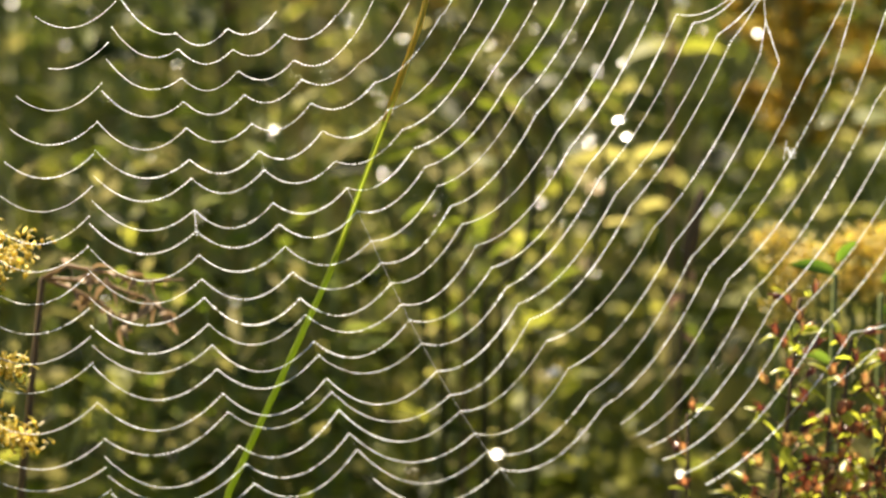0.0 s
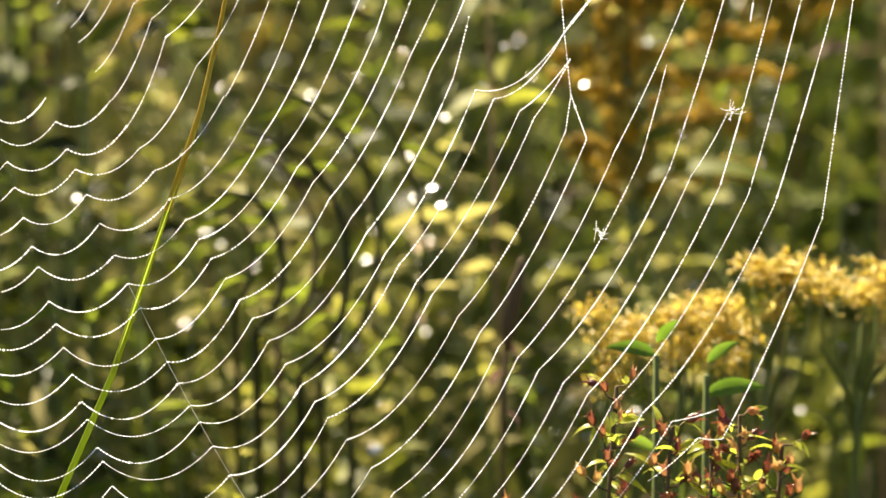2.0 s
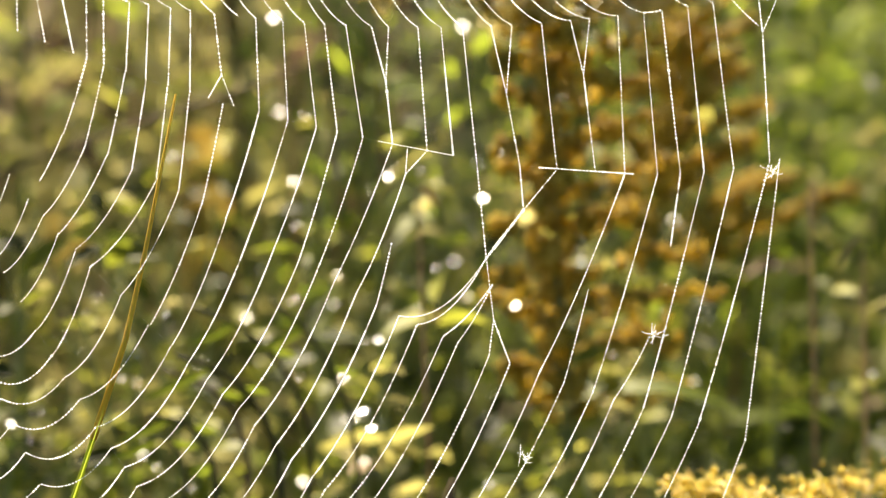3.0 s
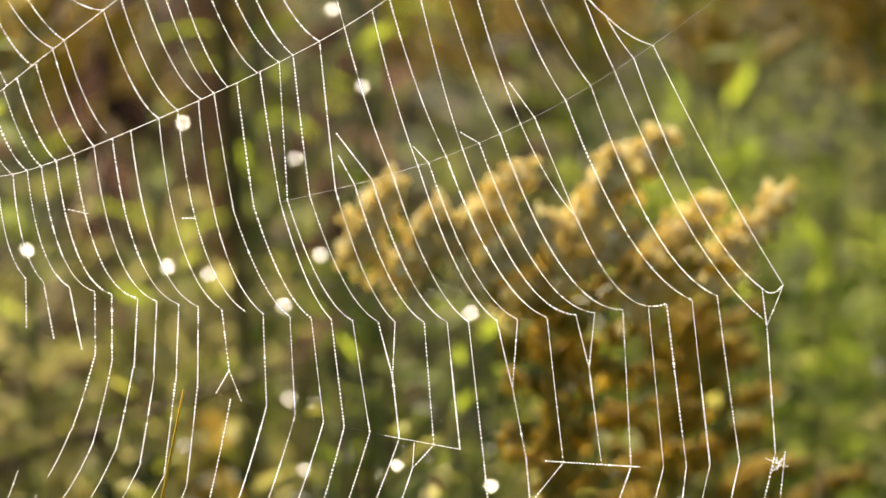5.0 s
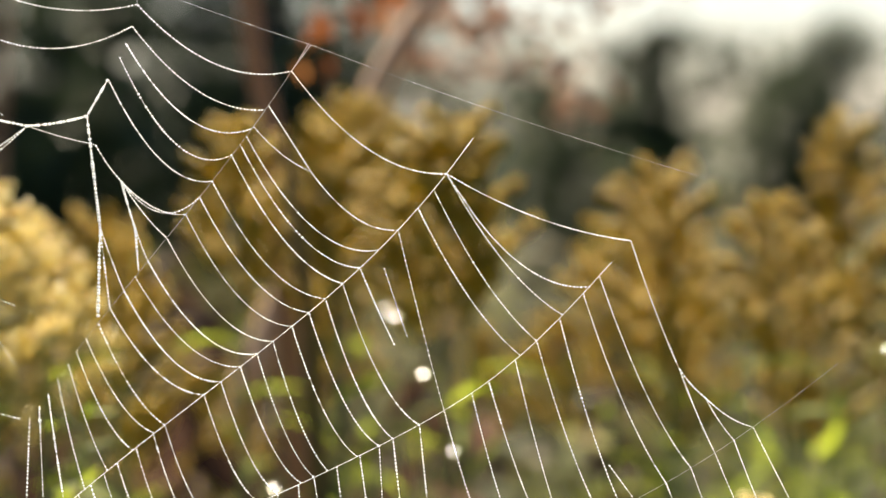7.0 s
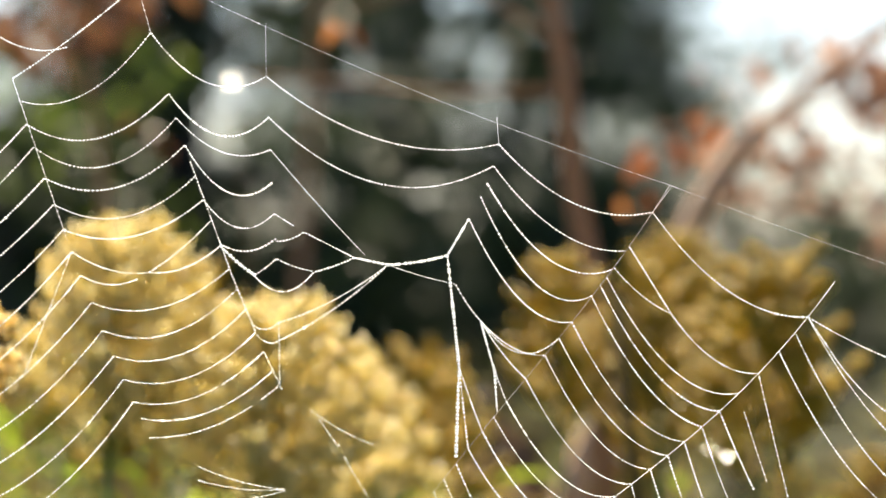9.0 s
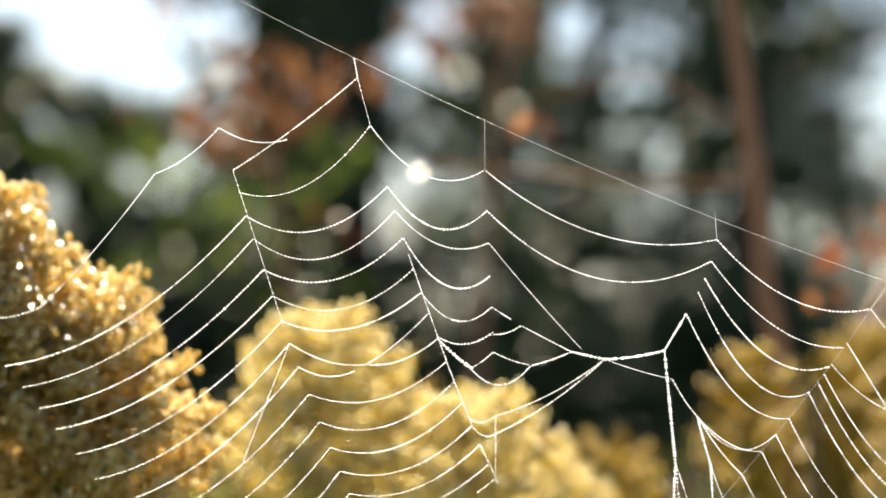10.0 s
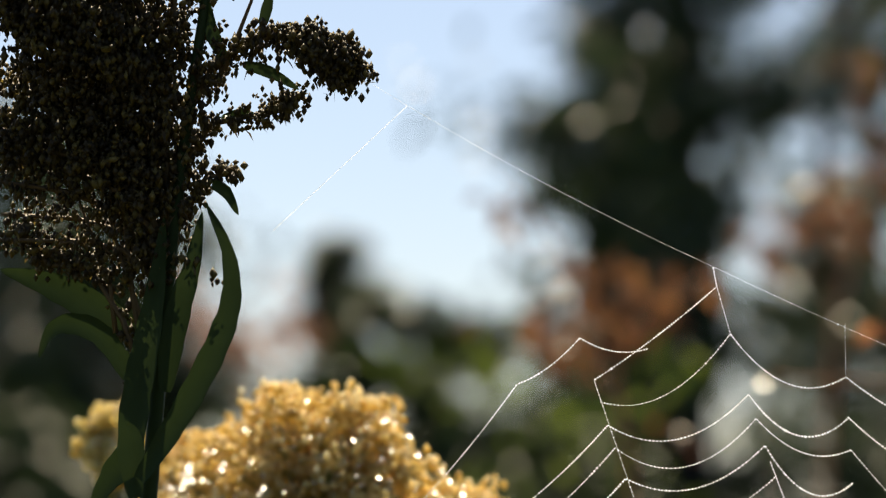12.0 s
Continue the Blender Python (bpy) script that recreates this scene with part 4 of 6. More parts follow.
# large drops on leaves, placed and sloped to glint at camera: place, slope, radius
LARGE_DROPS = ((0.071, 0.19, -0.314, -0.214, -0.320, 0.0024), (0.074, 0.19, -0.320, -0.215, -0.317, 0.0022), (0.053, 0.24, -0.423, -0.184, -0.281, 0.0026), (0.032, 0.24, -0.456, -0.165, -0.268, 0.0026), (0.098, 0.20, -0.450, -0.213, -0.263, 0.0018), (-0.002, 0.35, -0.399, -0.150, -0.303, 0.0016), (-0.047, 0.30, -0.442, -0.113, -0.281, 0.0018), (0.304, 0.90, -0.617, -0.295, -0.277, 0.0016), (-0.073, 0.50, -0.276, -0.116, -0.362, 0.0018), (0.132, 0.45, -0.291, -0.263, -0.351, 0.0018), (0.231, 0.50, -0.391, -0.309, -0.312, 0.0018), (0.137, 0.35, -0.314, -0.264, -0.333, 0.0016), (0.091, 0.40, -0.272, -0.237, -0.356, 0.0014), (0.172, 0.40, -0.201, -0.316, -0.380, 0.0010), (-0.058, 0.50, -0.196, -0.134, -0.393, 0.0014), (0.066, 0.90, -0.090, -0.244, -0.442, 0.0013))
# tips of thin grass stalks, placed by the camera's view, carrying one drop each
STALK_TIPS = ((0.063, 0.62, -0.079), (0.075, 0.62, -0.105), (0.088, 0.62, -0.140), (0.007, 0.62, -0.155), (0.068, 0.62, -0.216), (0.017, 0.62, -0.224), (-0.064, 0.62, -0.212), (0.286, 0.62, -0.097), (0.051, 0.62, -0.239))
# smaller drops among the low weeds' leaves, placed to fit the camera's view
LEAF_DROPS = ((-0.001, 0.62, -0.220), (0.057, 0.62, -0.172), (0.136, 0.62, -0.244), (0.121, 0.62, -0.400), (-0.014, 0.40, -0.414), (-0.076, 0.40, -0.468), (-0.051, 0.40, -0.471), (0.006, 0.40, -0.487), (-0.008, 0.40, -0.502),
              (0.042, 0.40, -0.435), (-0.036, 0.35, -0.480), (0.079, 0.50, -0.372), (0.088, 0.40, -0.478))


def dew_drops():
    """Flat dew drops on the leaves, tilted about midway between sun and camera so that some glint."""
    random.seed(73)
    g = Geo()
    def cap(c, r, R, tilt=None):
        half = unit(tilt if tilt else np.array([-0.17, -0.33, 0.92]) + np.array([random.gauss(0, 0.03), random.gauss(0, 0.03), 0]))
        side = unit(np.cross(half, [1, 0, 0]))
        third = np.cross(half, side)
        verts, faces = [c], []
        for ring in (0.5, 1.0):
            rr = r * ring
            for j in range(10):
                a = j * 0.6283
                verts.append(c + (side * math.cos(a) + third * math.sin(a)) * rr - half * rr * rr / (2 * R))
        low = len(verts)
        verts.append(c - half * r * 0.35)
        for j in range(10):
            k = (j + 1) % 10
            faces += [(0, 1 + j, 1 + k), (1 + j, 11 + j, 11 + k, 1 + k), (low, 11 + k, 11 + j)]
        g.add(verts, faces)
    for c in DROP_AT:
        cap(c, 0.0006 + 0.0012 * random.random() ** 2, rnd(0.010, 0.032))
    # drops over the dome plume, sloped to glint at the camera
    for i in range(260):
        a, r = rnd(0, 6.283), 0.062 * random.random() ** 0.5
        slope = (0.08 + random.gauss(0, 0.05), -0.43 + random.gauss(0, 0.05), 1.0)
        cap(np.array([-0.284 + r * math.cos(a), 0.21 + 0.9 * r * math.sin(a), 0.064 - 12 * r * r + rnd(-0.004, 0.003)]), rnd(0.0004, 0.0009), rnd(0.012, 0.03), slope)
    cap(np.array([-0.243, 1.5, 0.133]), 0.0027, 0.05, (-0.082, -0.44, 0.894))
    for x, y, z, a, b, r in LARGE_DROPS:
        cap(np.array([x, y, z]), r, 0.04, (a, b, 1.0))
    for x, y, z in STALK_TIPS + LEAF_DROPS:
        # tipped midway between the sun and the camera's place, so the glint shows there
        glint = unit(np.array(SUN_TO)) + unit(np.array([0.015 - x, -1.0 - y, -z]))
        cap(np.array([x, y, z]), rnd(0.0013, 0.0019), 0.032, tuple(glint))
    tagged(new("dew_drops", g.mesh("dew_drops", M_DROP)), "dew drops over the weeds, tilted to sparkle towards the camera", "dew", kind="stuff")


dew_drops()


# ---- seed-head herb beside the web ----
def capsule(geo, c, r, way):
    way = unit(way)
    side = unit(np.cross(way, [0.3, 1, 0.2]))
    up = np.cross(way, side)
    prof = ((0.0, 0.35), (0.3, 0.85), (0.75, 1.0), (1.15, 0.68), (1.55, 0.10))
    verts = []
    for s, w in prof:
        for j in range(6):
            a = j * math.pi / 3
            verts.append(c + way * s * r * 2.2 + (side * math.cos(a) + up * math.sin(a)) * w * r)
    faces = [(i * 6 + j, i * 6 + (j + 1) % 6, (i + 1) * 6 + (j + 1) % 6, (i + 1) * 6 + j) for i in range(4) for j in range(6)]
    faces += [tuple(range(6))[::-1], tuple(range(24, 30))]
    geo.add(verts, faces)


def leaflet_mesh(length, width, droop):
    g = Geo()
    leaf(g, np.zeros(3), (1, 0, 0.2), length, width, droop, 0.3, 4)
    return g.mesh("leaflet", M_LIME)


LEAFLETS = [leaflet_mesh(0.010, 0.0026, 0.4), leaflet_mesh(0.008, 0.0032, 1.2), leaflet_mesh(0.011, 0.0020, 0.9)]


def capsule_mesh(seed):
    """A ribbed capsule that opens into a crown of uneven pointed sepals, in one skin."""
    random.seed(seed)
    prof = ((0.0, 0.25), (0.5, 0.8), (1.4, 1.0), (2.2, 0.75), (2.5, 0.9))
    verts, faces = [], []
    for s, w in prof:
        for j in range(8):
            a = j * math.pi / 4
            k = w * (1.0 + 0.12 * (-1) ** j) * rnd(0.9, 1.1)
            verts.append((math.cos(a) * k, math.sin(a) * k, s + rnd(-0.08, 0.08)))
    for i in range(4):
        for j in range(8):
            k = (j + 1) % 8
            faces.append((i * 8 + j, i * 8 + k, i * 8 + 8 + k, i * 8 + 8 + j))
    faces.append(tuple(range(8))[::-1])
    for j in range(0, 8, 2):
        a = (j + 0.5) * math.pi / 4
        out, up = rnd(1.2, 3.0), rnd(2.4, 4.6)
        verts.append((math.cos(a) * out, math.sin(a) * out, up))
        faces.append((32 + j, 32 + j + 1, len(verts) - 1))
    g = Geo()
    g.add(np.array(verts) * 0.0011, faces)
    return g.mesh("seed_capsule", M_CAPSULE)


CAPSULES = [capsule_mesh(90 + i) for i in range(5)]


def seed_herb(seed, x, y, top, tilt, n, label):
    random.seed(seed)
    z0 = ground_height(x, y)
    ob = thing("seed_head_herb", label, "herb", "seed herbs beside the web", at=pose(x, y, z0))
    tall = top - z0
    def axis(u):
        return np.array([tilt * u * u + 0.004 * math.sin(7 * u + seed), 0.01 * math.sin(4 * u), tall * u])
    g = Geo()
    tube(g, [axis(i / 10) for i in range(11)], np.linspace(0.0016, 0.0006, 11), 5)
    for i in range(n):
        u = 1 - (0.085 / tall) * (i / n) ** 0.9
        a = i * 2.4 + rnd(-0.3, 0.3)
        way = np.array([math.cos(a), math.sin(a) * 0.8, rnd(0.25, 0.8)])
        ln = rnd(0.002, 0.007) + 0.012 * (i / n)
        tip = axis(u) + unit(way) * ln
        tube(g, [axis(u), (axis(u) + tip) / 2 - np.array([0, 0, 0.001]), tip], [0.0004, 0.0003, 0.0003], 3)
        for j in range(1 + i % 2):
            cp = part("seed_capsule", CAPSULES[(i + 2 * j) % 5], M_CAPSULE, ob)
            cp.matrix_basis = Matrix.Translation(axis(u) + (tip - axis(u)) * (1.0 - 0.45 * j)) @ pose(0, 0, 0, 0, rnd(-20, 85), math.degrees(a) + rnd(-60, 60)) @ Matrix.Diagonal((0.85, 0.85, 1.0, 1.0)) @ Matrix.Scale(rnd(1.0, 1.55), 4)
        for j in range(2):
            lf = part("leaflet", LEAFLETS[(i + j) % 3], M_LIME, ob)
            lf.matrix_basis = Matrix.Translation(axis(u) + (tip - axis(u)) * rnd(0.2, 1.0)) @ pose(0, 0, 0, rnd(-50, 50), rnd(-50, 30), math.degrees(a) + rnd(-95, 95)) @ Matrix.Scale(rnd(0.45, 1.15), 4)
    part("stem", g, M_BROWNSTEM, ob)


HERB = "upright herb with red-brown seed capsules and lime leaflets"
for k, (x, y, top, tilt, n) in enumerate(((0.112, 0.020, -0.330, 0.004, 26), (0.123, 0.018, -0.342, 0.006, 26), (0.141, 0.020, -0.347, 0.0, 28), (0.086, 0.020, -0.368, -0.004, 7), (0.152, 0.022, -0.340, 0.004, 32),
                                          (0.126, 0.014, -0.366, 0.004, 34), (0.164, 0.030, -0.352, 0.004, 28), (0.160, 0.014, -0.378, 0.0, 30),
                                          (0.108, 0.034, -0.398, 0.0, 18), (0.131, 0.010, -0.390, 0.0, 30), (0.174, 0.012, -0.382, 0.0, 28))):
    seed_herb(81 + k, x, y, top, tilt, n, HERB)


# ---- flat-topped goldenrod behind the herbs ----
def flat_goldenrod(seed, x, y, top, heads, label, wide=0.05):
    random.seed(seed)
    z0 = ground_height(x, y)
    ob = thing("flat_goldenrod", label, "wildflower", "flat-topped goldenrods", at=pose(x, y, z0))
    tall = top - z0
    g = Geo()
    fork = np.array([0, 0, tall - 0.075])
    tube(g, [(0, 0, 0), fork * 0.5 + np.array([0.004, 0, 0]), fork, fork + np.array([0.001, 0, 0.044])], [0.0021, 0.0018, 0.0013, 0.0007], 6)
    part("stem", g, M_STEM, ob)
    for i in range(heads):
        a = i * 2.4
        r = wide * ((i + 0.5) / heads) ** 0.6
        big = rnd(1.0, 1.8)
        tip = np.array([math.cos(a) * r + rnd(-0.003, 0.003), math.sin(a) * r * 0.6, tall - 0.006 - 0.026 * random.random() ** 1.6 - 0.15 * r])
        crotch = fork + np.array([0, 0, rnd(-0.01, 0.042)])
        sg = Geo()
        tube(sg, [crotch, (crotch + tip) / 2 + np.array([math.cos(a), 0, -0.1]) * r * 0.3, tip], [0.0009, 0.0007, 0.0005], 4)
        part("branch", sg, M_STEM, ob)
        fg = Geo()
        for k in range(95):
            off = np.array([random.gauss(0, 0.0026), random.gauss(0, 0.0026), random.gauss(0, 0.0019)]) * big
            bead(fg, tip + off, rnd(0.0004, 0.0008), (rnd(0.7, 1.3), 1, rnd(0.9, 1.8)), False)
            leaf(fg, tip + off, (rnd(-1, 1), rnd(-1, 1), rnd(-0.2, 1)), rnd(0.002, 0.0046), rnd(0.0009, 0.0016), 0.1, 0.3, 2)
        part("flower_head", fg, M_GOLD, ob)
    for i in range(12):
        u = 0.45 + 0.5 * i / 11
        lf = part("leaf", LEAVES_SUN_TINTED[i % 3], M_LIMEWEED, ob)
        lf.matrix_basis = Matrix.Translation((0, 0, (tall - 0.06) * u)) @ pose(0, 0, 0, rnd(-20, 20), rnd(-40, 0), i * 137.5) @ Matrix.Scale(rnd(0.4, 0.62), 4)


FLAT = "flat-topped goldenrod with bright yellow clusters on green branches"
flat_goldenrod(101, 0.151, 0.15, -0.330, 6, FLAT, 0.015)
flat_goldenrod(102, 0.180, 0.15, -0.326, 6, FLAT, 0.018)
flat_goldenrod(103, 0.126, 0.15, -0.339, 4, FLAT, 0.012)
flat_goldenrod(104, 0.213, 0.16, -0.324, 6, FLAT, 0.020)
flat_goldenrod(105, 0.242, 0.17, -0.325, 6, FLAT, 0.020)
flat_goldenrod(110, 0.168, 0.16, -0.341, 5, FLAT, 0.014)
WILT = "wilting goldenrod with thin yellow clusters and withered twigs"
flat_goldenrod(106, -0.150, -0.012, -0.292, 12, WILT, 0.034)
flat_goldenrod(107, -0.145, -0.016, -0.335, 12, WILT, 0.030)
flat_goldenrod(108, -0.137, -0.010, -0.400, 8, WILT, 0.022)
flat_goldenrod(109, -0.170, -0.010, -0.330, 10, WILT, 0.03)


# ---- withered goldenrod that holds the bridge thread ----
def withered_goldenrod():
    random.seed(111)
    x0, y0 = -0.285, -0.022
    ob = thing("withered_goldenrod", "withered goldenrod with long hanging leaves coloured shade-dark and brown seed plume", "wildflower", at=pose(x0, y0, GROUND))
    def P(x, z, y=0.0):
        return np.array([x - x0, y, z - GROUND])
    g = Geo()
    tube(g, [P(-0.300, GROUND), P(-0.296, -0.5), P(-0.2845, 0.0), P(-0.2805, 0.05), P(-0.2760, 0.10), P(-0.2700, 0.145), P(-0.2640, 0.185), P(-0.262, 0.23)], [0.0034, 0.0030, 0.0026, 0.0023, 0.0020, 0.0016, 0.0012, 0.0007], 7)
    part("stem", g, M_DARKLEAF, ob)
    def blade(path, width, y):
        """A long leaf along a bent line, widest below its middle, with a folded midrib."""
        pts = [P(x, z, y) for x, z in path]
        fine = []
        for i in range(len(pts) - 1):
            a, b, c, d = pts[max(0, i - 1)], pts[i], pts[i + 1], pts[min(len(pts) - 1, i + 2)]
            for s in (0.0, 0.25, 0.5, 0.75):
                fine.append(0.5 * (2 * b + (c - a) * s + (2 * a - 5 * b + 4 * c - d) * s * s + (3 * b - a - 3 * c + d) * s ** 3))
        fine = np.array(fine + [pts[-1]])
        tang = np.gradient(fine, axis=0)
        verts = []
        for i, (c, g) in enumerate(zip(fine, tang)):
            s = i / (len(fine) - 1)
            w = width * 0.43 * max(0.05, math.sin(math.pi * (0.06 + 0.94 * s) ** 0.8) ** 0.7) * (1 + 0.06 * math.sin(i * 2.1))
            side = unit(np.cross(g, [0.25, 1, 0.1]))
            verts += [c - side * w + np.array([0, -0.35 * w, 0]), c + np.array([0, 0.1 * w, 0]), c + side * w + np.array([0, -0.55 * w, 0])]
        faces = []
        for i in range(len(fine) - 1):
            k = 3 * i
            faces += [(k, k + 1, k + 4, k + 3), (k + 1, k + 2, k + 5, k + 4)]
        lg = Geo()
        lg.add(verts, faces)
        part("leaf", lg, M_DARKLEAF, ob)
    blade([(-0.2841, 0.0280), (-0.2855, 0.0410), (-0.2838, 0.0568), (-0.2809, 0.0727), (-0.2784, 0.0886), (-0.2766, 0.1063)], 0.0105, -0.006)
    blade([(-0.2767, 0.0576), (-0.2749, 0.0695), (-0.2722, 0.0822), (-0.2689, 0.0934), (-0.2665, 0.1078)], 0.0088, -0.003)
    blade([(-0.2823, 0.0330), (-0.2736, 0.0456), (-0.2652, 0.0599), (-0.2590, 0.0725), (-0.2560, 0.0837), (-0.2574, 0.0964), (-0.2638, 0.1097)], 0.0088, -0.010)
    blade([(-0.2857, 0.0743), (-0.2954, 0.0800), (-0.3060, 0.0857), (-0.3157, 0.0898), (-0.3271, 0.0931)], 0.0105, 0.004)
    blade([(-0.2854, 0.0568), (-0.2904, 0.0664), (-0.2969, 0.0744), (-0.3050, 0.0773), (-0.3114, 0.0753), (-0.3150, 0.0678)], 0.0080, 0.002)
    blade([(-0.2844, 0.0410), (-0.2899, 0.0386), (-0.2946, 0.0331), (-0.3000, 0.0252)], 0.0100, 0.004)
    blade([(-0.2600, 0.1500), (-0.2640, 0.1578), (-0.2667, 0.1676), (-0.2675, 0.1758)], 0.0050, 0.000)
    blade([(-0.2500, 0.1601), (-0.2485, 0.1657), (-0.2468, 0.1738)], 0.0040, 0.000)
    blade([(-0.2639, 0.1158), (-0.2596, 0.1133), (-0.2563, 0.1069)], 0.0042, -0.002)
    blade([(-0.2555, 0.1496), (-0.2475, 0.1470), (-0.2394, 0.1421)], 0.0040, 0.000)
    blade([(-0.2618, 0.1343), (-0.2554, 0.1358), (-0.2505, 0.1341)], 0.0030, 0.000)
    def spray(path, n, spread, size):
        sg = Geo()
        pts = [P(*p) for p in path]
        tube(sg, pts, np.linspace(0.0011, 0.0005, len(pts)), 4)
        part("branch", sg, M_BROWNSTEM, ob)
        fg = Geo()
        for k in range(n):
            s = random.random() ** 0.7 * (len(pts) - 1)
            j = min(len(pts) - 2, int(s))
            c = pts[j] + (pts[j + 1] - pts[j]) * (s - j) + np.array([random.gauss(0, spread), random.gauss(0, spread), random.gauss(0, spread * 0.8)])
            if k % 3 == 0:
                capsule(fg, c, size * rnd(0.35, 0.85), np.array([rnd(-1, 1), rnd(-1, 1), rnd(-0.3, 1)]))
            for j in range(3):
                off = np.array([random.gauss(0, 1), random.gauss(0, 1), random.gauss(0, 1)]) * size * 1.1
                bead(fg, c + off, size * rnd(0.5, 1.0), (rnd(0.6, 1.2), 1, rnd(0.8, 1.9)), False)
            leaf(fg, c, (rnd(-1, 1), rnd(-1, 1), rnd(-1, 1)), rnd(0.0015, 0.0045), rnd(0.0006, 0.0013), rnd(0, 1.2), 0.3, 2)
        part("seed_spray", fg, M_SEPIA, ob)
    for path in ([(-0.2833, 0.0743), (-0.2884, 0.0887), (-0.2926, 0.1016), (-0.2961, 0.1161)], [(-0.2921, 0.0744), (-0.2940, 0.0888), (-0.2990, 0.1017), (-0.3033, 0.1130)], [(-0.2611, 0.1480), (-0.2572, 0.1577), (-0.2533, 0.1674), (-0.2510, 0.1739)], [(-0.3158, 0.0938), (-0.3079, 0.1001), (-0.2998, 0.1009), (-0.2933, 0.0968)]):
        tg = Geo()
        tube(tg, [P(*p) for p in path], np.linspace(0.0008, 0.0003, len(path)), 4)
        part("twig", tg, M_BROWNSTEM, ob)
    spray([(-0.2720, 0.135), (-0.2640, 0.150), (-0.2500, 0.158), (-0.2360, 0.156), (-0.2250, 0.147)], 260, 0.0026, 0.0011)
    spray([(-0.2400, 0.157), (-0.2310, 0.152), (-0.2255, 0.146)], 420, 0.0032, 0.0011)
    spray([(-0.2730, 0.120), (-0.2650, 0.133), (-0.2480, 0.136), (-0.2400, 0.140)], 150, 0.0022, 0.0010)
    spray([(-0.2740, 0.105), (-0.2660, 0.118), (-0.2560, 0.119)], 40, 0.0014, 0.0012)
    for k in range(9):
        a = k / 8
        spray([(-0.2770, 0.085 + 0.07 * a), (-0.2850 - 0.004 * a, 0.112 + 0.06 * a, rnd(-0.008, 0.01)), (-0.3000 - 0.006 * rnd(0, 1), 0.124 + 0.055 * a, rnd(-0.012, 0.015)),
               (-0.3180 - 0.014 * rnd(0, 1), 0.128 + 0.055 * a + rnd(-0.01, 0.01), rnd(-0.015, 0.02))], 330, 0.0054, 0.0012)
    spray([(-0.2765, 0.10), (-0.2780, 0.13), (-0.2760, 0.16), (-0.2740, 0.185)], 280, 0.0062, 0.0011)
    for k in range(4):
        a = k / 3
        spray([(-0.2790, 0.088 + 0.012 * a), (-0.2900, 0.098 + 0.016 * a, rnd(-0.01, 0.01)), (-0.3060, 0.101 + 0.020 * a, rnd(-0.012, 0.012)), (-0.3260, 0.100 + 0.026 * a, rnd(-0.015, 0.015))], 70, 0.0042, 0.0011)
    blade([(-0.2870, 0.0130), (-0.2925, 0.0165), (-0.2985, 0.0120), (-0.3020, 0.0040)], 0.0090, 0.003)
    spray([(-0.2830, 0.058), (-0.2900, 0.078), (-0.2990, 0.092), (-0.3100, 0.098)], 40, 0.0016, 0.0013)
    spray([(-0.2820, 0.055), (-0.2880, 0.090), (-0.2900, 0.110)], 30, 0.002, 0.0013)
    spray([(-0.3000, 0.093), (-0.3120, 0.094), (-0.3220, 0.106)], 40, 0.0018, 0.0013)


withered_goldenrod()


# The stalk is added only to hold up a drop placed for the view.
def drop_stalk(x, y, z, bend):
    ob = thing("tall_grass", "thin dry grass stalk carrying one dew drop", "grass", "stalks with a drop")
    foot = ground_height(x + bend, y + 0.04)
    g = Geo()
    tube(g, [(x + bend, y + 0.04, foot), (x + 0.8 * bend, y + 0.03, foot + 0.55 * (z - foot)), (x + 0.25 * bend, y + 0.012, foot + 0.9 * (z - foot)), (x, y + 0.002, z - 0.002)], [0.0013, 0.0010, 0.0006, 0.0003], 5)
    part("culm", g, M_DRY, ob)


drop_stalk(-0.243, 1.5, 0.133, 0.043)
for k, (x, y, z) in enumerate(STALK_TIPS):
    drop_stalk(x, y, z, 0.03 * (-1) ** k)


# ---- single weeds that stand out behind the web ----
def bare_stem(path, r0, r1, material, label, leaves=4):
    ob = thing("dry_weed", label, "weed", "single dry weeds")
    foot = np.array([path[0][0], path[0][1], ground_height(path[0][0], path[0][1])])
    pts = [foot] + [np.array(p) for p in path]
    g = Geo()
    tube(g, pts, np.linspace(r0, r1, len(pts)), 6)
    part("stem", g, material, ob)
    for k in range(leaves):
        j = 1 + k % (len(pts) - 1)
        lf = part("leaf", DEAD_LEAVES[k % 2], M_BROWNLEAF, ob, "curled withered leaf")
        lf.matrix_basis = Matrix.Translation(pts[j] + (pts[j - 1] - pts[j]) * 0.37 * (k % 3)) @ pose(0, 0, 0, 20 * k, 40, 137.5 * k) @ Matrix.Scale(0.22, 4)
    return ob


def leafy_dead_weed(seed, x, y, top, n):
    random.seed(seed)
    z0 = ground_height(x, y)
    ob = thing("dead_weed", "dead brown weed with curled reddish-brown leaves", "weed", "dead weeds", at=pose(x, y, z0))
    tall = top - z0
    g = Geo()
    tube(g, [(0, 0, 0), (0.006, 0, tall * 0.5), (rnd(-0.02, 0.02), 0, tall)], [0.004, 0.003, 0.0015], 6)
    part("stem", g, M_BROWNSTEM, ob)
    for i in range(n):
        u = 0.35 + 0.65 * i / n
        lf = part("leaf", DEAD_LEAVES[i % 2], M_BROWNLEAF, ob)
        lf.matrix_basis = Matrix.Translation((0, 0, tall * u)) @ pose(0, 0, 0, rnd(-60, 60), rnd(-20, 60), i * 137.5) @ Matrix.Scale(rnd(0.7, 1.3), 4)


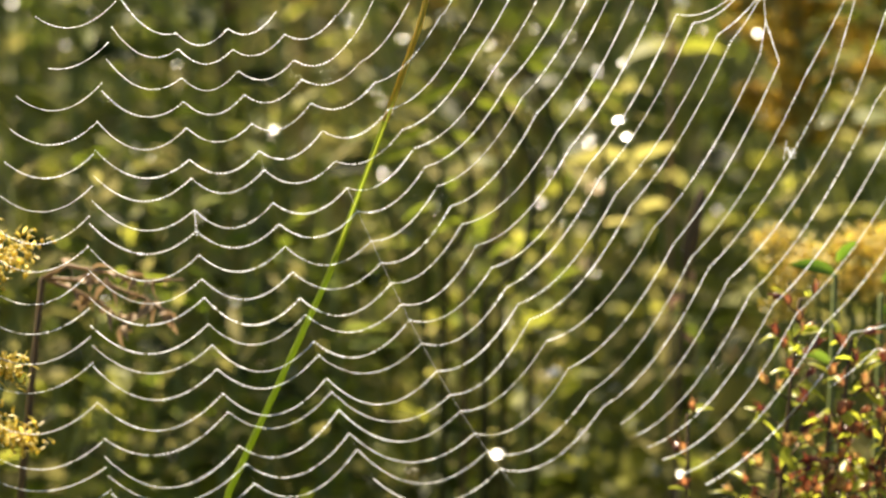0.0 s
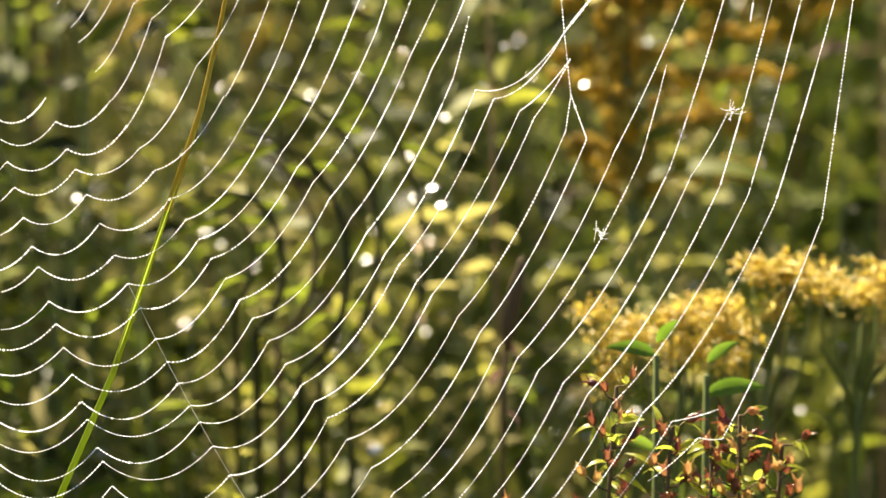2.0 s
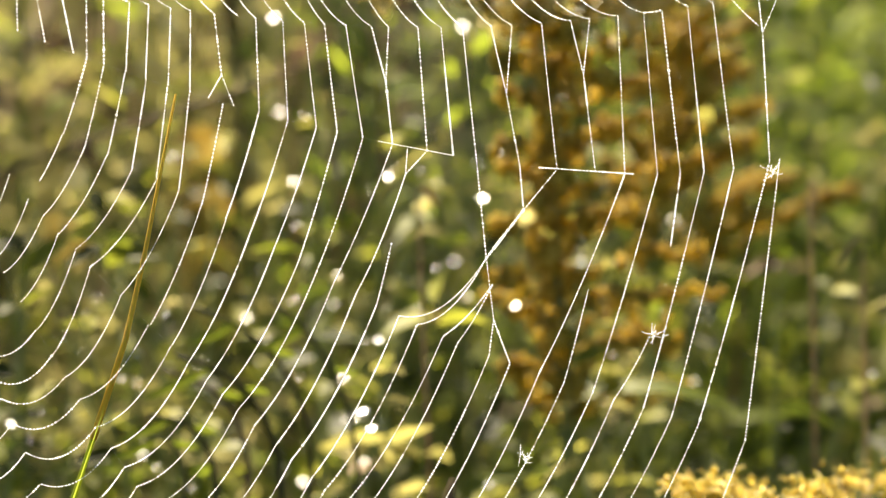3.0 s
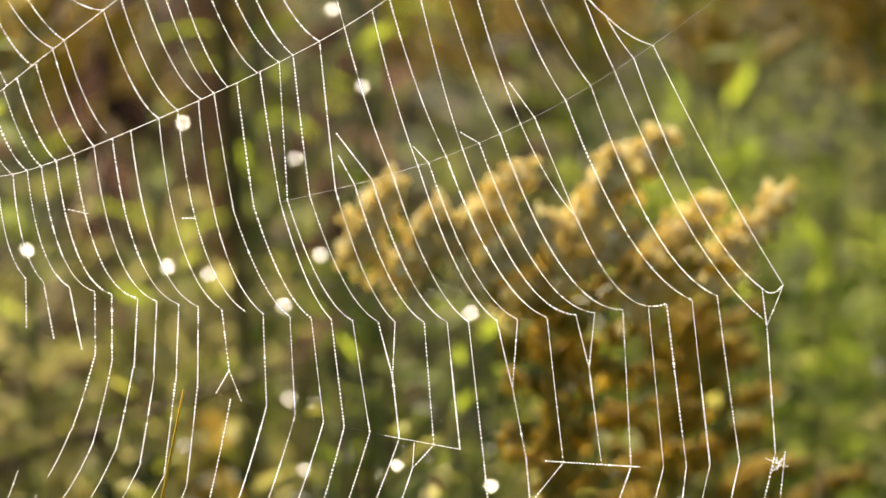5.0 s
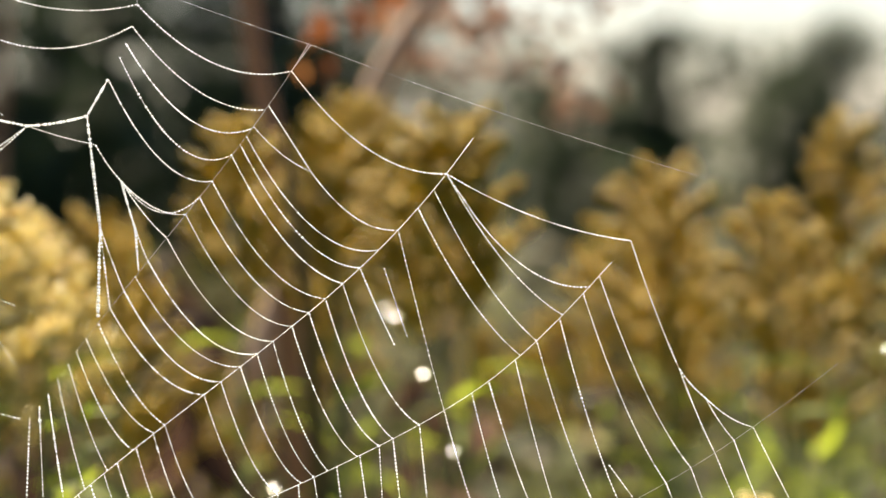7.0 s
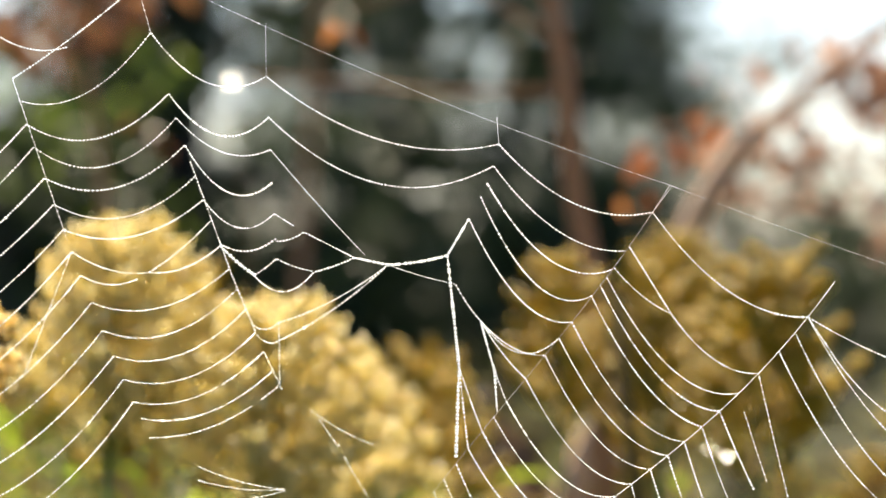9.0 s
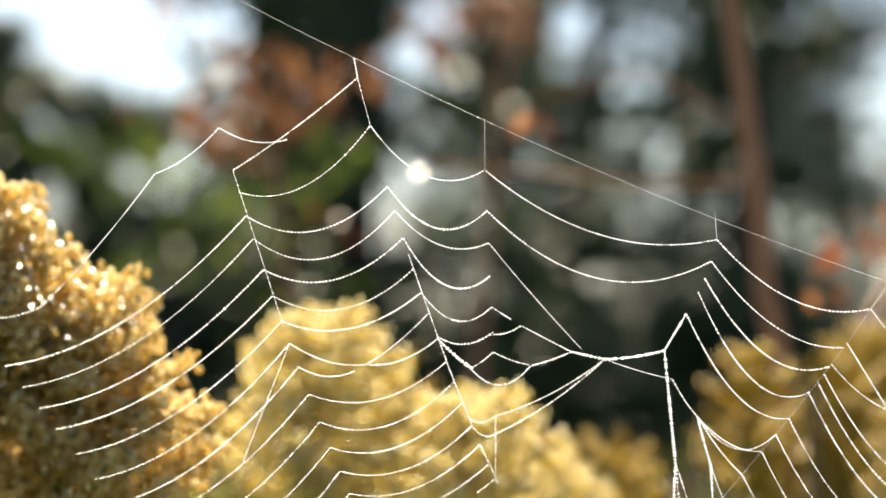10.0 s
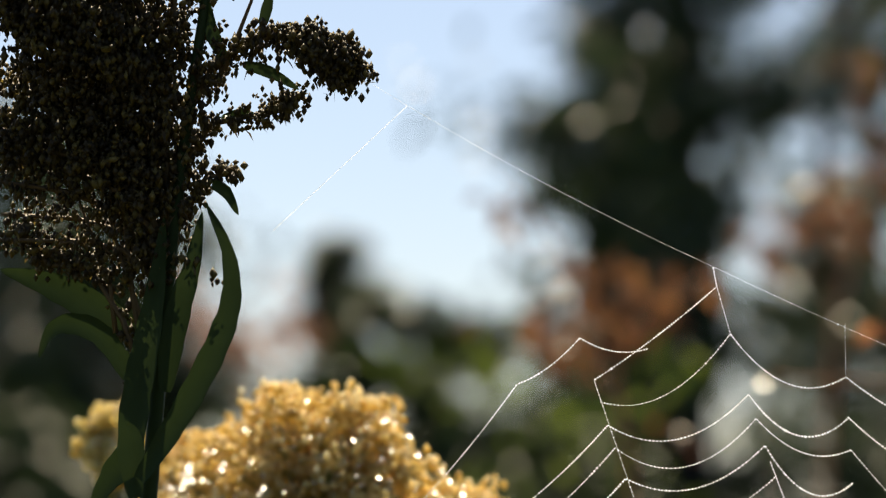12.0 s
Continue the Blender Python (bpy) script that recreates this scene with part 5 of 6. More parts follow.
M_BROWNLEAF = plant_material("dead_leaf", [(0.0, (0.020, 0.012, 0.010)), (0.55, (0.075, 0.043, 0.032)), (1.0, (0.26, 0.165, 0.12))], 0.7, 0.45, vary="object", spec=0.1)
DEAD_LEAVES = []
for length, width, droop in ((0.07, 0.022, 1.4), (0.05, 0.02, 0.8)):
    dg = Geo()
    leaf(dg, np.zeros(3), (1, 0, 0.3), length, width, droop, 0.6, 6)
    DEAD_LEAVES.append(dg.mesh("leaf", M_BROWNLEAF))
random.seed(120)
for k, (x, y) in enumerate(((-0.13, 1.05), (-0.05, 1.25), (-0.16, 1.5), (0.03, 1.6), (0.10, 1.2), (-0.08, 1.9), (0.16, 1.8), (0.0, 2.2), (0.24, 1.5), (-0.2, 2.1), (0.08, 2.6), (0.3, 2.3))):
    leafy_dead_weed(121 + k, x, y, rnd(-0.20, -0.05), 34)

bare_stem([(0.036, 0.900, -0.338), (0.031, 0.900, -0.222), (0.026, 0.900, -0.103), (0.016, 0.900, -0.007)], 0.0052, 0.0040, M_DEADSTEM, "tall olive-brown dead stem standing upright")
bare_stem([(-0.082, 0.500, -0.292), (-0.044, 0.500, -0.277), (0.011, 0.500, -0.260), (0.066, 0.500, -0.242)], 0.0016, 0.0009, M_BROWNSTEM, "dark bent dry stem leaning across the weeds")
bare_stem([(0.095, 0.180, -0.390), (0.096, 0.180, -0.368)], 0.0010, 0.0008, M_BROWNSTEM, "thin stalk with a dark maroon seed spike")
spike = Geo()
tube(spike, [(0.096, 0.180, -0.369), (0.097, 0.180, -0.358), (0.099, 0.180, -0.347), (0.101, 0.180, -0.336)], [0.0012, 0.0028, 0.0026, 0.0008], 8)
tagged(new("seed_spike", spike.mesh("seed_spike", M_BROWNSTEM)), "dark maroon seed spike on a thin stalk", "seed head")


def yellow_leaves():
    random.seed(141)
    x, y, z = (0.012, 0.950, -0.352)
    ob = thing("yellowing_weed", "broad-leaved weed with dull yellowing leaves", "weed", at=pose(x, y, ground_height(x, y)))
    tall = z - ground_height(x, y)
    g = Geo()
    tube(g, [(0, 0, 0), (0.004, 0, tall * 0.6), (0, 0, tall)], [0.003, 0.0025, 0.0015], 6)
    part("stem", g, M_STEM, ob)
    for dx, dz, wx, wz, ln, wd in ((0.003, 0.008, 0.05, -1, 0.082, 0.056), (-0.066, -0.036, -0.2, -0.8, 0.036, 0.027), (-0.004, -0.075, 0.4, -0.8, 0.03, 0.02)):
        lg = Geo()
        leaf(lg, np.array([dx, 0, tall + dz]), (wx, 0.1, wz), ln, wd, 0.3, 0.35, 8, up=(0.3, -1, 0.5))
        part("leaf", lg, M_YELLOW, ob, "yellow leaf")


M_YELLOW = plant_material("yellow_leaf", [(0.0, (0.26, 0.17, 0.03)), (1.0, (0.46, 0.34, 0.09))], 0.5, 0.5, 40.0, vary="object")
yellow_leaves()


# ---- arching stems among the weeds ----
def arching_weed(cx, cz, y, bend, rise, thick, material, label):
    """A bare stem that leans out and arches back over at its top."""
    foot = np.array([cx + bend * 0.55, y + 0.03, ground_height(cx, y)])
    ob = thing("arching_weed", label, "weed", "arching weeds", at=pose(*foot))
    pts = [np.zeros(3), np.array([cx + bend * 0.78, y + 0.015, (cz - bend * 1.6 + foot[2]) / 2]) - foot]
    for k in range(9):
        a = -0.85 + k * (rise + 0.85) / 8
        pts.append(np.array([cx + bend * math.cos(a), y + 0.01 * math.sin(3 * a), cz + bend * math.sin(a)]) - foot)
    g = Geo()
    tube(g, pts, thick * np.linspace(1.1, 0.55, len(pts)), 6)
    part("stem", g, material, ob)
    for k in range(5):
        lf = part("leaf", LEAVES[k % 3], M_GREEN, ob, "narrow green leaf")
        lf.matrix_basis = Matrix.Translation(pts[2 + 2 * k - k // 4]) @ pose(0, 0, 0, 30 * k, 20, 137.5 * k) @ Matrix.Scale(0.22, 4)
    return ob


for bend, rise, y, thick, mat in ((0.019, 1.3, 0.25, 0.0010, M_OLIVESTEM), (0.030, 1.35, 0.24, 0.0014, M_OLIVESTEM), (0.042, 1.3, 0.26, 0.0012, M_BROWNSTEM), (0.053, 1.25, 0.24, 0.0016, M_OLIVESTEM), (0.065, 1.2, 0.27, 0.0014, M_OLIVESTEM), (0.081, 0.9, 0.26, 0.0013, M_OLIVESTEM)):
    arching_weed(-0.009, -0.354, y, bend, rise, thick, mat, "dark bare weed stem arching over at its top")


# ---- sun-tinted weeds ----
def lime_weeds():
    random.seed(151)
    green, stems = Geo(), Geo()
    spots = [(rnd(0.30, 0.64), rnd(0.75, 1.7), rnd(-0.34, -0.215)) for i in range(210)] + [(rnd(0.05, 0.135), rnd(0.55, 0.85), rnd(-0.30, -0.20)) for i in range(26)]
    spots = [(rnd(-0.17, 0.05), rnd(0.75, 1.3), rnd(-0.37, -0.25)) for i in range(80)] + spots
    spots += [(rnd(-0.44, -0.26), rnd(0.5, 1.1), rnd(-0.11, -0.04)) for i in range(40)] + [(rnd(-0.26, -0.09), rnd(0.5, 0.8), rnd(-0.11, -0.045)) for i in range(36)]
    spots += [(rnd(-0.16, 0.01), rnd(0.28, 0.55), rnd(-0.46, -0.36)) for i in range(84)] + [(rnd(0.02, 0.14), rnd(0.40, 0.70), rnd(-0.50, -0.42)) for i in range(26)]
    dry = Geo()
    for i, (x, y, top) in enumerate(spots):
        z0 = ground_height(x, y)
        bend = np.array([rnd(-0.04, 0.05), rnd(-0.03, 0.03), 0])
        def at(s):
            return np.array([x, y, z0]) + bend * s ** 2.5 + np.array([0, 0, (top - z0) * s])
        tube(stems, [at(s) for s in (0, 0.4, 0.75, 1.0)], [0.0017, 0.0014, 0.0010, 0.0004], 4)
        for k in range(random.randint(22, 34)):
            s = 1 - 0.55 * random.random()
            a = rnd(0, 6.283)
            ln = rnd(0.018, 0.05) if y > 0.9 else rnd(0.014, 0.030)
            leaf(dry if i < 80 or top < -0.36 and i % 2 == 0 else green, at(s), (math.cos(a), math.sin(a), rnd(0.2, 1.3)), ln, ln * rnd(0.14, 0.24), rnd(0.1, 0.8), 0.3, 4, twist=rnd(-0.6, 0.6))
    ob = thing("sunlit_weeds", "narrow-leaved weeds coloured bright lime-green as if in the sun", "weeds", kind="stuff")
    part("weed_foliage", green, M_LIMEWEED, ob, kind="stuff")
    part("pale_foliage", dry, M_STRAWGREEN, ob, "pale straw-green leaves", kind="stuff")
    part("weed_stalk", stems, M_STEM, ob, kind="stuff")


def broad_grass():
    """A tuft of broad upright blades."""
    x, y = 0.436, 1.6
    ob = thing("broad_grass", "tuft of broad upright lime-green grass blades", "grass", at=pose(x, y, ground_height(x, y)))
    for dx, dy, tip, ln, wd in ((0.0, 0.0, 0.010, 0.66, 0.030), (0.014, 0.03, 0.05, 0.60, 0.024), (-0.012, 0.02, -0.04, 0.52, 0.022)):
        lg = Geo()
        leaf(lg, np.array([dx, dy, -0.01]), (tip, 0.03, 1), ln, wd, 0.02, 0.35, 10, up=(0.1, -1, 0))
        part("blade", lg, M_LIMEWEED, ob)


def dry_twigs():
    """A wilted orange-brown twig caught at the web's edge."""
    random.seed(155)
    x0, y0 = -0.135, 0.03
    z0 = ground_height(x0, y0)
    ob = thing("dry_weed", "wilted weed with orange-brown shrivelled twigs", "weed", "single dry weeds", at=pose(x0, y0, z0))
    def P(x, z):
        return np.array([x - x0, random.gauss(0, 0.002), z - z0])
    g = Geo()
    fork = P(-0.120, -0.330)
    tube(g, [np.zeros(3), P(-0.134, -0.6), P(-0.128, -0.40), fork], [0.0022, 0.0019, 0.0014, 0.0010], 5)
    part("stem", g, M_BROWNSTEM, ob)
    for line in (((-0.112, -0.3254), (-0.0985, -0.329), (-0.087, -0.3305), (-0.0758, -0.3297)), ((-0.1075, -0.331), (-0.1019, -0.3324), (-0.0885, -0.3368), (-0.0768, -0.3438)), ((-0.110, -0.335), (-0.100, -0.340), (-0.092, -0.348))):
        tg = Geo()
        pts = [fork] + [P(*p) for p in line]
        tube(tg, pts, np.linspace(0.0008, 0.0004, len(pts)), 4)
        part("twig", tg, M_DRY, ob)
        for k in range(16):
            s = rnd(0.8, len(pts) - 1.001)
            j = int(s)
            lf = part("leaf", WITHERED[k % 2], M_DRY, ob)
            lf.matrix_basis = Matrix.Translation(pts[j] + (pts[j + 1] - pts[j]) * (s - j)) @ pose(0, 0, 0, rnd(-60, 60), rnd(-40, 60), rnd(0, 360)) @ Matrix.Scale(rnd(0.6, 1.3), 4)


WITHERED = []
for length, width, droop in ((0.009, 0.0022, 1.6), (0.007, 0.0028, 0.9)):
    wg = Geo()
    leaf(wg, np.zeros(3), (1, 0, 0.3), length, width, droop, 0.7, 5)
    WITHERED.append(wg.mesh("leaf", M_DRY))
lime_weeds()
broad_grass()
dry_twigs()


def broad_leaf_weed(seed, x, y, top, leaves):
    """A green weed with a few broad leaves near its top."""
    random.seed(seed)
    z0 = ground_height(x, y)
    ob = thing("broad_leaf_weed", "green weed with broad sunlit leaves", "weed", "broad-leaved weeds", at=pose(x, y, z0))
    tall = top - z0
    g = Geo()
    tube(g, [(0, 0, 0), (0.003, 0, tall * 0.6), (0, 0, tall)], [0.002, 0.0016, 0.001], 5)
    part("stem", g, M_STEM, ob)
    for dx, dz, ln in leaves:
        lg = Geo()
        leaf(lg, np.array([0, 0, tall + dz]), (dx, rnd(-0.3, 0.1), 0.5), ln, ln * 0.25, 0.5, 0.35, 8, up=(0.1, -0.8, 0.6))
        part("leaf", lg, M_BROADLEAF, ob)


broad_leaf_weed(161, 0.132, 0.050, -0.332, ((-1, 0.0, 0.019), (0.3, 0.004, 0.014), (-0.7, -0.030, 0.016)))
broad_leaf_weed(162, 0.148, 0.055, -0.340, ((1, -0.006, 0.022), (0.5, 0.004, 0.015), (0.8, -0.040, 0.018)))


def curled_leaf_bit(x, y, z, way, length, width, material, label):
    """A single withered leaf caught on a bent stalk among the weeds."""
    ob = thing("dry_weed", label, "weed", "single dry weeds", at=pose(x, y, ground_height(x, y)))
    tall = z - ground_height(x, y)
    g = Geo()
    tube(g, [(0, 0, 0), (0.01, 0, tall * 0.6), (0, 0, tall)], [0.0012, 0.0010, 0.0005], 5)
    part("stem", g, M_DRY, ob)
    lg = Geo()
    leaf(lg, np.array([0, 0, tall]), way, length, width, 0.6, 0.7, 6)
    part("leaf", lg, material, ob)


curled_leaf_bit(0.098, 0.32, -0.262, (0.8, 0, -0.5), 0.010, 0.006, M_CAPSULE, "thin stalk with a curled orange-red leaf")
curled_leaf_bit(0.262, 0.30, -0.279, (-0.9, 0, -0.8), 0.014, 0.004, M_DRY, "thin stalk with a curled tan leaf")
curled_leaf_bit(0.249, 0.34, -0.265, (0.3, 0, -0.9), 0.012, 0.003, M_DRY, "thin stalk with a curled tan leaf")


# ---- meadow around ----
def meadow_grass():
    """Loose tufts of grass and low weeds over the rest of the meadow."""
    random.seed(171)
    blades, herbs = Geo(), Geo()
    for i in range(5200):
        x, y = rnd(-6.5, 6.5), rnd(-4.5, 11.0)
        if abs(x) < 0.45 + 0.42 * max(0.0, y) and y > -0.3 or math.hypot(x, y + 1.0) < 0.55 or abs(x) < 0.35 and -1.3 < y < 0:
            continue
        base = np.array([x, y, ground_height(x, y) - 0.01])
        for k in range(5):
            ln = rnd(0.25, 0.75)
            leaf(blades, base + np.array([rnd(-0.08, 0.08), rnd(-0.08, 0.08), 0]), (rnd(-0.4, 0.4), rnd(-0.4, 0.4), 1), ln, rnd(0.006, 0.014), rnd(0.2, 1.0), 0.4, 4, up=(rnd(-1, 1), rnd(-1, 1), 0.1))
        for k in range(8):
            a, ln = rnd(0, 6.283), rnd(0.05, 0.13)
            leaf(herbs, base + np.array([rnd(-0.1, 0.1), rnd(-0.1, 0.1), rnd(0.05, 0.45)]), (math.cos(a), math.sin(a), rnd(-0.2, 0.6)), ln, ln * 0.3, 0.6, 0.3, 3)
    ob = thing("meadow_grass", "long grass and low weeds of the open meadow", "grass", kind="stuff")
    part("grass_blade", blades, M_GRASS, ob, kind="stuff")
    part("weed_foliage", herbs, M_WEED, ob, kind="stuff")


meadow_grass()


# ---- saplings between the stand and the wood ----
def sapling(name, label, y, path, radii, bark, twigs, leaves, leaf_mat, leaf_size, seed, deep=0.06):
    """A thin young tree: a bent stem from the ground, side twigs, and loose leaf clusters at places of its crown."""
    random.seed(seed)
    foot = (path[0][0], y, ground_height(path[0][0], y))
    ob = thing(name, label, "tree", "saplings behind the meadow", at=pose(*foot))
    def P(x, z, dy=0.0):
        return np.array([x - foot[0], dy, z - foot[2]])
    stem = [P(x, z) for x, z in path]
    stem[0] = np.zeros(3)
    g = Geo()
    tube(g, stem, radii, 8)
    part("trunk", g, bark, ob)
    for line, r in twigs:
        tg = Geo()
        tube(tg, [P(x, z, 0.02 * k) for k, (x, z) in enumerate(line)], np.linspace(r, r * 0.4, len(line)), 5)
        part("limb", tg, bark, ob)
    cg = Geo()
    for x, z, rx, rz, n in leaves:
        c = P(x, z)
        for k in range(n):
            b = c + np.array([random.gauss(0, rx * 0.5), random.gauss(0, deep), random.gauss(0, rz * 0.5)])
            leaf(cg, b, (rnd(-1, 1), rnd(-1, 1), rnd(-1, 0.3)), leaf_size * rnd(0.6, 1.3), leaf_size * rnd(0.4, 0.62), rnd(0.1, 0.9), rnd(0.1, 0.4), 3, twist=rnd(-1.5, 1.5))
    part("crown", cg, leaf_mat, ob)
    return ob


sapling("slender_sapling", "slender brown sapling with a few orange leaves on a side branch", 1.31,
        [(0.05, GROUND), (0.03, -0.4), (0.006, 0.0), (-0.005, 0.05), (-0.012, 0.13), (-0.021, 0.192), (-0.031, 0.25), (-0.043, 0.32), (-0.06, 0.42), (-0.07, 0.55)],
        [0.0095, 0.0088, 0.0078, 0.0074, 0.0066, 0.0064, 0.0060, 0.0056, 0.004, 0.002], M_REDBARK,
        [([(-0.012, 0.118), (-0.085, 0.117), (-0.14, 0.124), (-0.226, 0.131)], 0.0032), ([(-0.016, 0.15), (-0.08, 0.19), (-0.153, 0.172)], 0.0018)],
        [(-0.153, 0.155, 0.006, 0.006, 3), (0.062, 0.088, 0.030, 0.022, 16), (0.040, 0.060, 0.02, 0.02, 6)], M_ORANGE, 0.017, 201, deep=0.01)
sapling("leaning_sapling", "leaning tan-barked sapling with sparse brown autumn leaves", 1.62,
        [(-0.28, GROUND), (-0.12, -0.45), (0.0, -0.14), (0.058, -0.012), (0.086, 0.045), (0.112, 0.086), (0.144, 0.114), (0.186, 0.152), (0.24, 0.19), (0.30, 0.22)],
        [0.014, 0.013, 0.0118, 0.0108, 0.0102, 0.0095, 0.0060, 0.0048, 0.003, 0.0015], M_TANBARK,
        [([(0.112, 0.086), (0.15, 0.077), (0.20, 0.082), (0.25, 0.06)], 0.0030), ([(0.144, 0.114), (0.20, 0.125), (0.26, 0.11)], 0.0028), ([(0.100, 0.066), (0.138, 0.051), (0.21, 0.036)], 0.0026), ([(0.186, 0.152), (0.25, 0.14), (0.31, 0.132)], 0.002)],
        [(0.215, 0.128, 0.042, 0.026, 62), (0.236, 0.106, 0.034, 0.020, 34), (0.196, 0.154, 0.045, 0.022, 40), (0.140, 0.053, 0.03, 0.018, 26), (0.173, 0.078, 0.035, 0.016, 28), (0.222, 0.034, 0.028, 0.032, 34), (0.130, 0.128, 0.034, 0.022, 22), (0.312, 0.132, 0.024, 0.034, 20), (0.30, 0.20, 0.05, 0.03, 24), (0.15, 0.10, 0.05, 0.02, 20), (0.10, 0.075, 0.03, 0.03, 10)],
        M_FADED, 0.018, 202, deep=0.03)
sapling("maple_sapling", "thin sapling with rust-red autumn leaves", 2.0,
        [(-0.36, GROUND), (-0.38, -0.3), (-0.40, 0.1), (-0.42, 0.22), (-0.47, 0.29), (-0.51, 0.33)], [0.006, 0.005, 0.004, 0.003, 0.002, 0.001], M_REDBARK,
        [([(-0.405, 0.14), (-0.45, 0.19), (-0.49, 0.20)], 0.0022), ([(-0.41, 0.17), (-0.385, 0.22), (-0.34, 0.25)], 0.0022)],
        [(-0.42, 0.222, 0.055, 0.034, 46), (-0.472, 0.200, 0.04, 0.03, 30), (-0.375, 0.243, 0.04, 0.026, 28), (-0.445, 0.255, 0.018, 0.012, 8), (-0.498, 0.303, 0.026, 0.02, 12), (-0.36, 0.13, 0.02, 0.03, 5)], M_RUST, 0.026, 203)
sapling("maple_sapling", "thin sapling with rust-red autumn leaves", 4.0,
        [(-0.42, GROUND), (-0.40, -0.2), (-0.36, 0.35), (-0.31, 0.52), (-0.22, 0.66), (-0.15, 0.78)], [0.010, 0.009, 0.006, 0.005, 0.003, 0.0015], M_REDBARK,
        [([(-0.36, 0.36), (-0.41, 0.43), (-0.47, 0.45)], 0.003), ([(-0.32, 0.5), (-0.25, 0.56), (-0.16, 0.58)], 0.003)],
        [(-0.345, 0.485, 0.05, 0.05, 20), (-0.295, 0.552, 0.045, 0.05, 16), (-0.20, 0.67, 0.07, 0.05, 14), (-0.46, 0.452, 0.04, 0.03, 8), (-0.17, 0.582, 0.06, 0.03, 8), (-0.44, 0.46, 0.06, 0.05, 8), (-0.335, 0.72, 0.05, 0.06, 10)], M_RUST, 0.045, 204)
sapling("green_sapling", "bright green leafy sapling before the wood", 5.0,
        [(-0.95, GROUND), (-0.95, -0.3), (-0.98, 0.2), (-1.02, 0.40)], [0.010, 0.009, 0.006, 0.002], M_BARK,
        [([(-0.96, 0.0), (-0.86, 0.16), (-0.72, 0.30)], 0.004), ([(-0.97, 0.1), (-1.06, 0.25), (-1.15, 0.34)], 0.004)],
        [(-1.06, 0.335, 0.10, 0.07, 56), (-1.155, 0.345, 0.05, 0.05, 18), (-0.97, 0.31, 0.08, 0.06, 34), (-0.845, 0.23, 0.10, 0.08, 52), (-0.70, 0.33, 0.05, 0.07, 24), (-0.78, 0.12, 0.12, 0.08, 34), (-1.02, 0.18, 0.12, 0.10, 40)], M_LIGHTLEAF, 0.034, 205, deep=0.15)
sapling("pale_shrub", "shrub with pale pinkish-brown withering leaves", 6.0,
        [(-1.64, GROUND), (-1.65, -0.2), (-1.66, 0.35), (-1.68, 0.52)], [0.012, 0.010, 0.006, 0.002], M_REDBARK,
        [([(-1.65, 0.3), (-1.60, 0.42), (-1.58, 0.5)], 0.004), ([(-1.66, 0.3), (-1.72, 0.42), (-1.76, 0.52)], 0.004)],
        [(-1.592, 0.47, 0.07, 0.06, 34), (-1.672, 0.45, 0.07, 0.06, 30), (-1.742, 0.52, 0.07, 0.06, 30), (-1.60, 0.56, 0.06, 0.03, 8)], M_FADED, 0.042, 206)


# ---- wood behind ----
def tree(name, at, tall, girth, material, leaf_mat, label, clumps, spread, leaf_size, seed, low=0.25, per=26, droop=0.0, limbs=14, loose=1.0):
    """A tree: tapered trunk, limbs, and a crown of many small leaves in clumps; loose: how far a clump spreads."""
    random.seed(seed)
    ob = thing(name, label, "tree", "wood behind the meadow", at=at)
    def axis(u):
        return np.array([0, 0.02 * math.sin(u * 9) * tall, tall * u])
    g = Geo()
    tube(g, [axis(i / 10) for i in range(11)], girth * (1 - 0.8 * np.linspace(0, 1, 11)), 9)
    part("trunk", g, material, ob)
    ends = []
    for i in range(limbs):
        u = low + (0.98 - low) * (i + 0.5) / limbs
        a = i * 2.4 + rnd(-0.5, 0.5)
        ln = spread * (1.15 - 0.75 * u) * rnd(0.75, 1.2)
        b = axis(u)
        pts = [b + np.array([math.cos(a) * ln * s, math.sin(a) * ln * s, ln * (0.35 * s - droop * s * s) + rnd(-0.03, 0.03)]) for s in (0, 0.35, 0.7, 1.0)]
        lg = Geo()
        tube(lg, pts, girth * (1 - 0.8 * u) * np.array([0.4, 0.28, 0.16, 0.06]), 5)
        part("limb", lg, material, ob)
        ends += [(pts[j], pts[j + 1]) for j in range(3)]
    cg = Geo()
    for i in range(clumps):
        p, q = random.choice(ends)
        c = p + (q - p) * random.random() + np.array([rnd(-1, 1), rnd(-1, 1), rnd(-1, 0.8)]) * spread * 0.13 * loose
        rad = rnd(0.06, 0.16) * spread * loose
        for k in range(per):
            d = np.array([random.gauss(0, 1), random.gauss(0, 1), random.gauss(0, 0.7)]) * rad * 0.6
            way = unit(d + np.array([rnd(-1, 1), rnd(-1, 1), rnd(-1, 0.2)]) * rad) * leaf_size * rnd(0.6, 1.3)
            side = unit(np.cross(way, [rnd(-1, 1), rnd(-1, 1), rnd(-1, 1)])) * leaf_size * rnd(0.2, 0.36)
            b = c + d
            cg.add([b, b + way * 0.45 + side, b + way + np.array([0, 0, -0.15]) * leaf_size, b + way * 0.5 - side], [(0, 1, 2), (0, 2, 3)])
    part("crown", cg, leaf_mat, ob)
    return ob


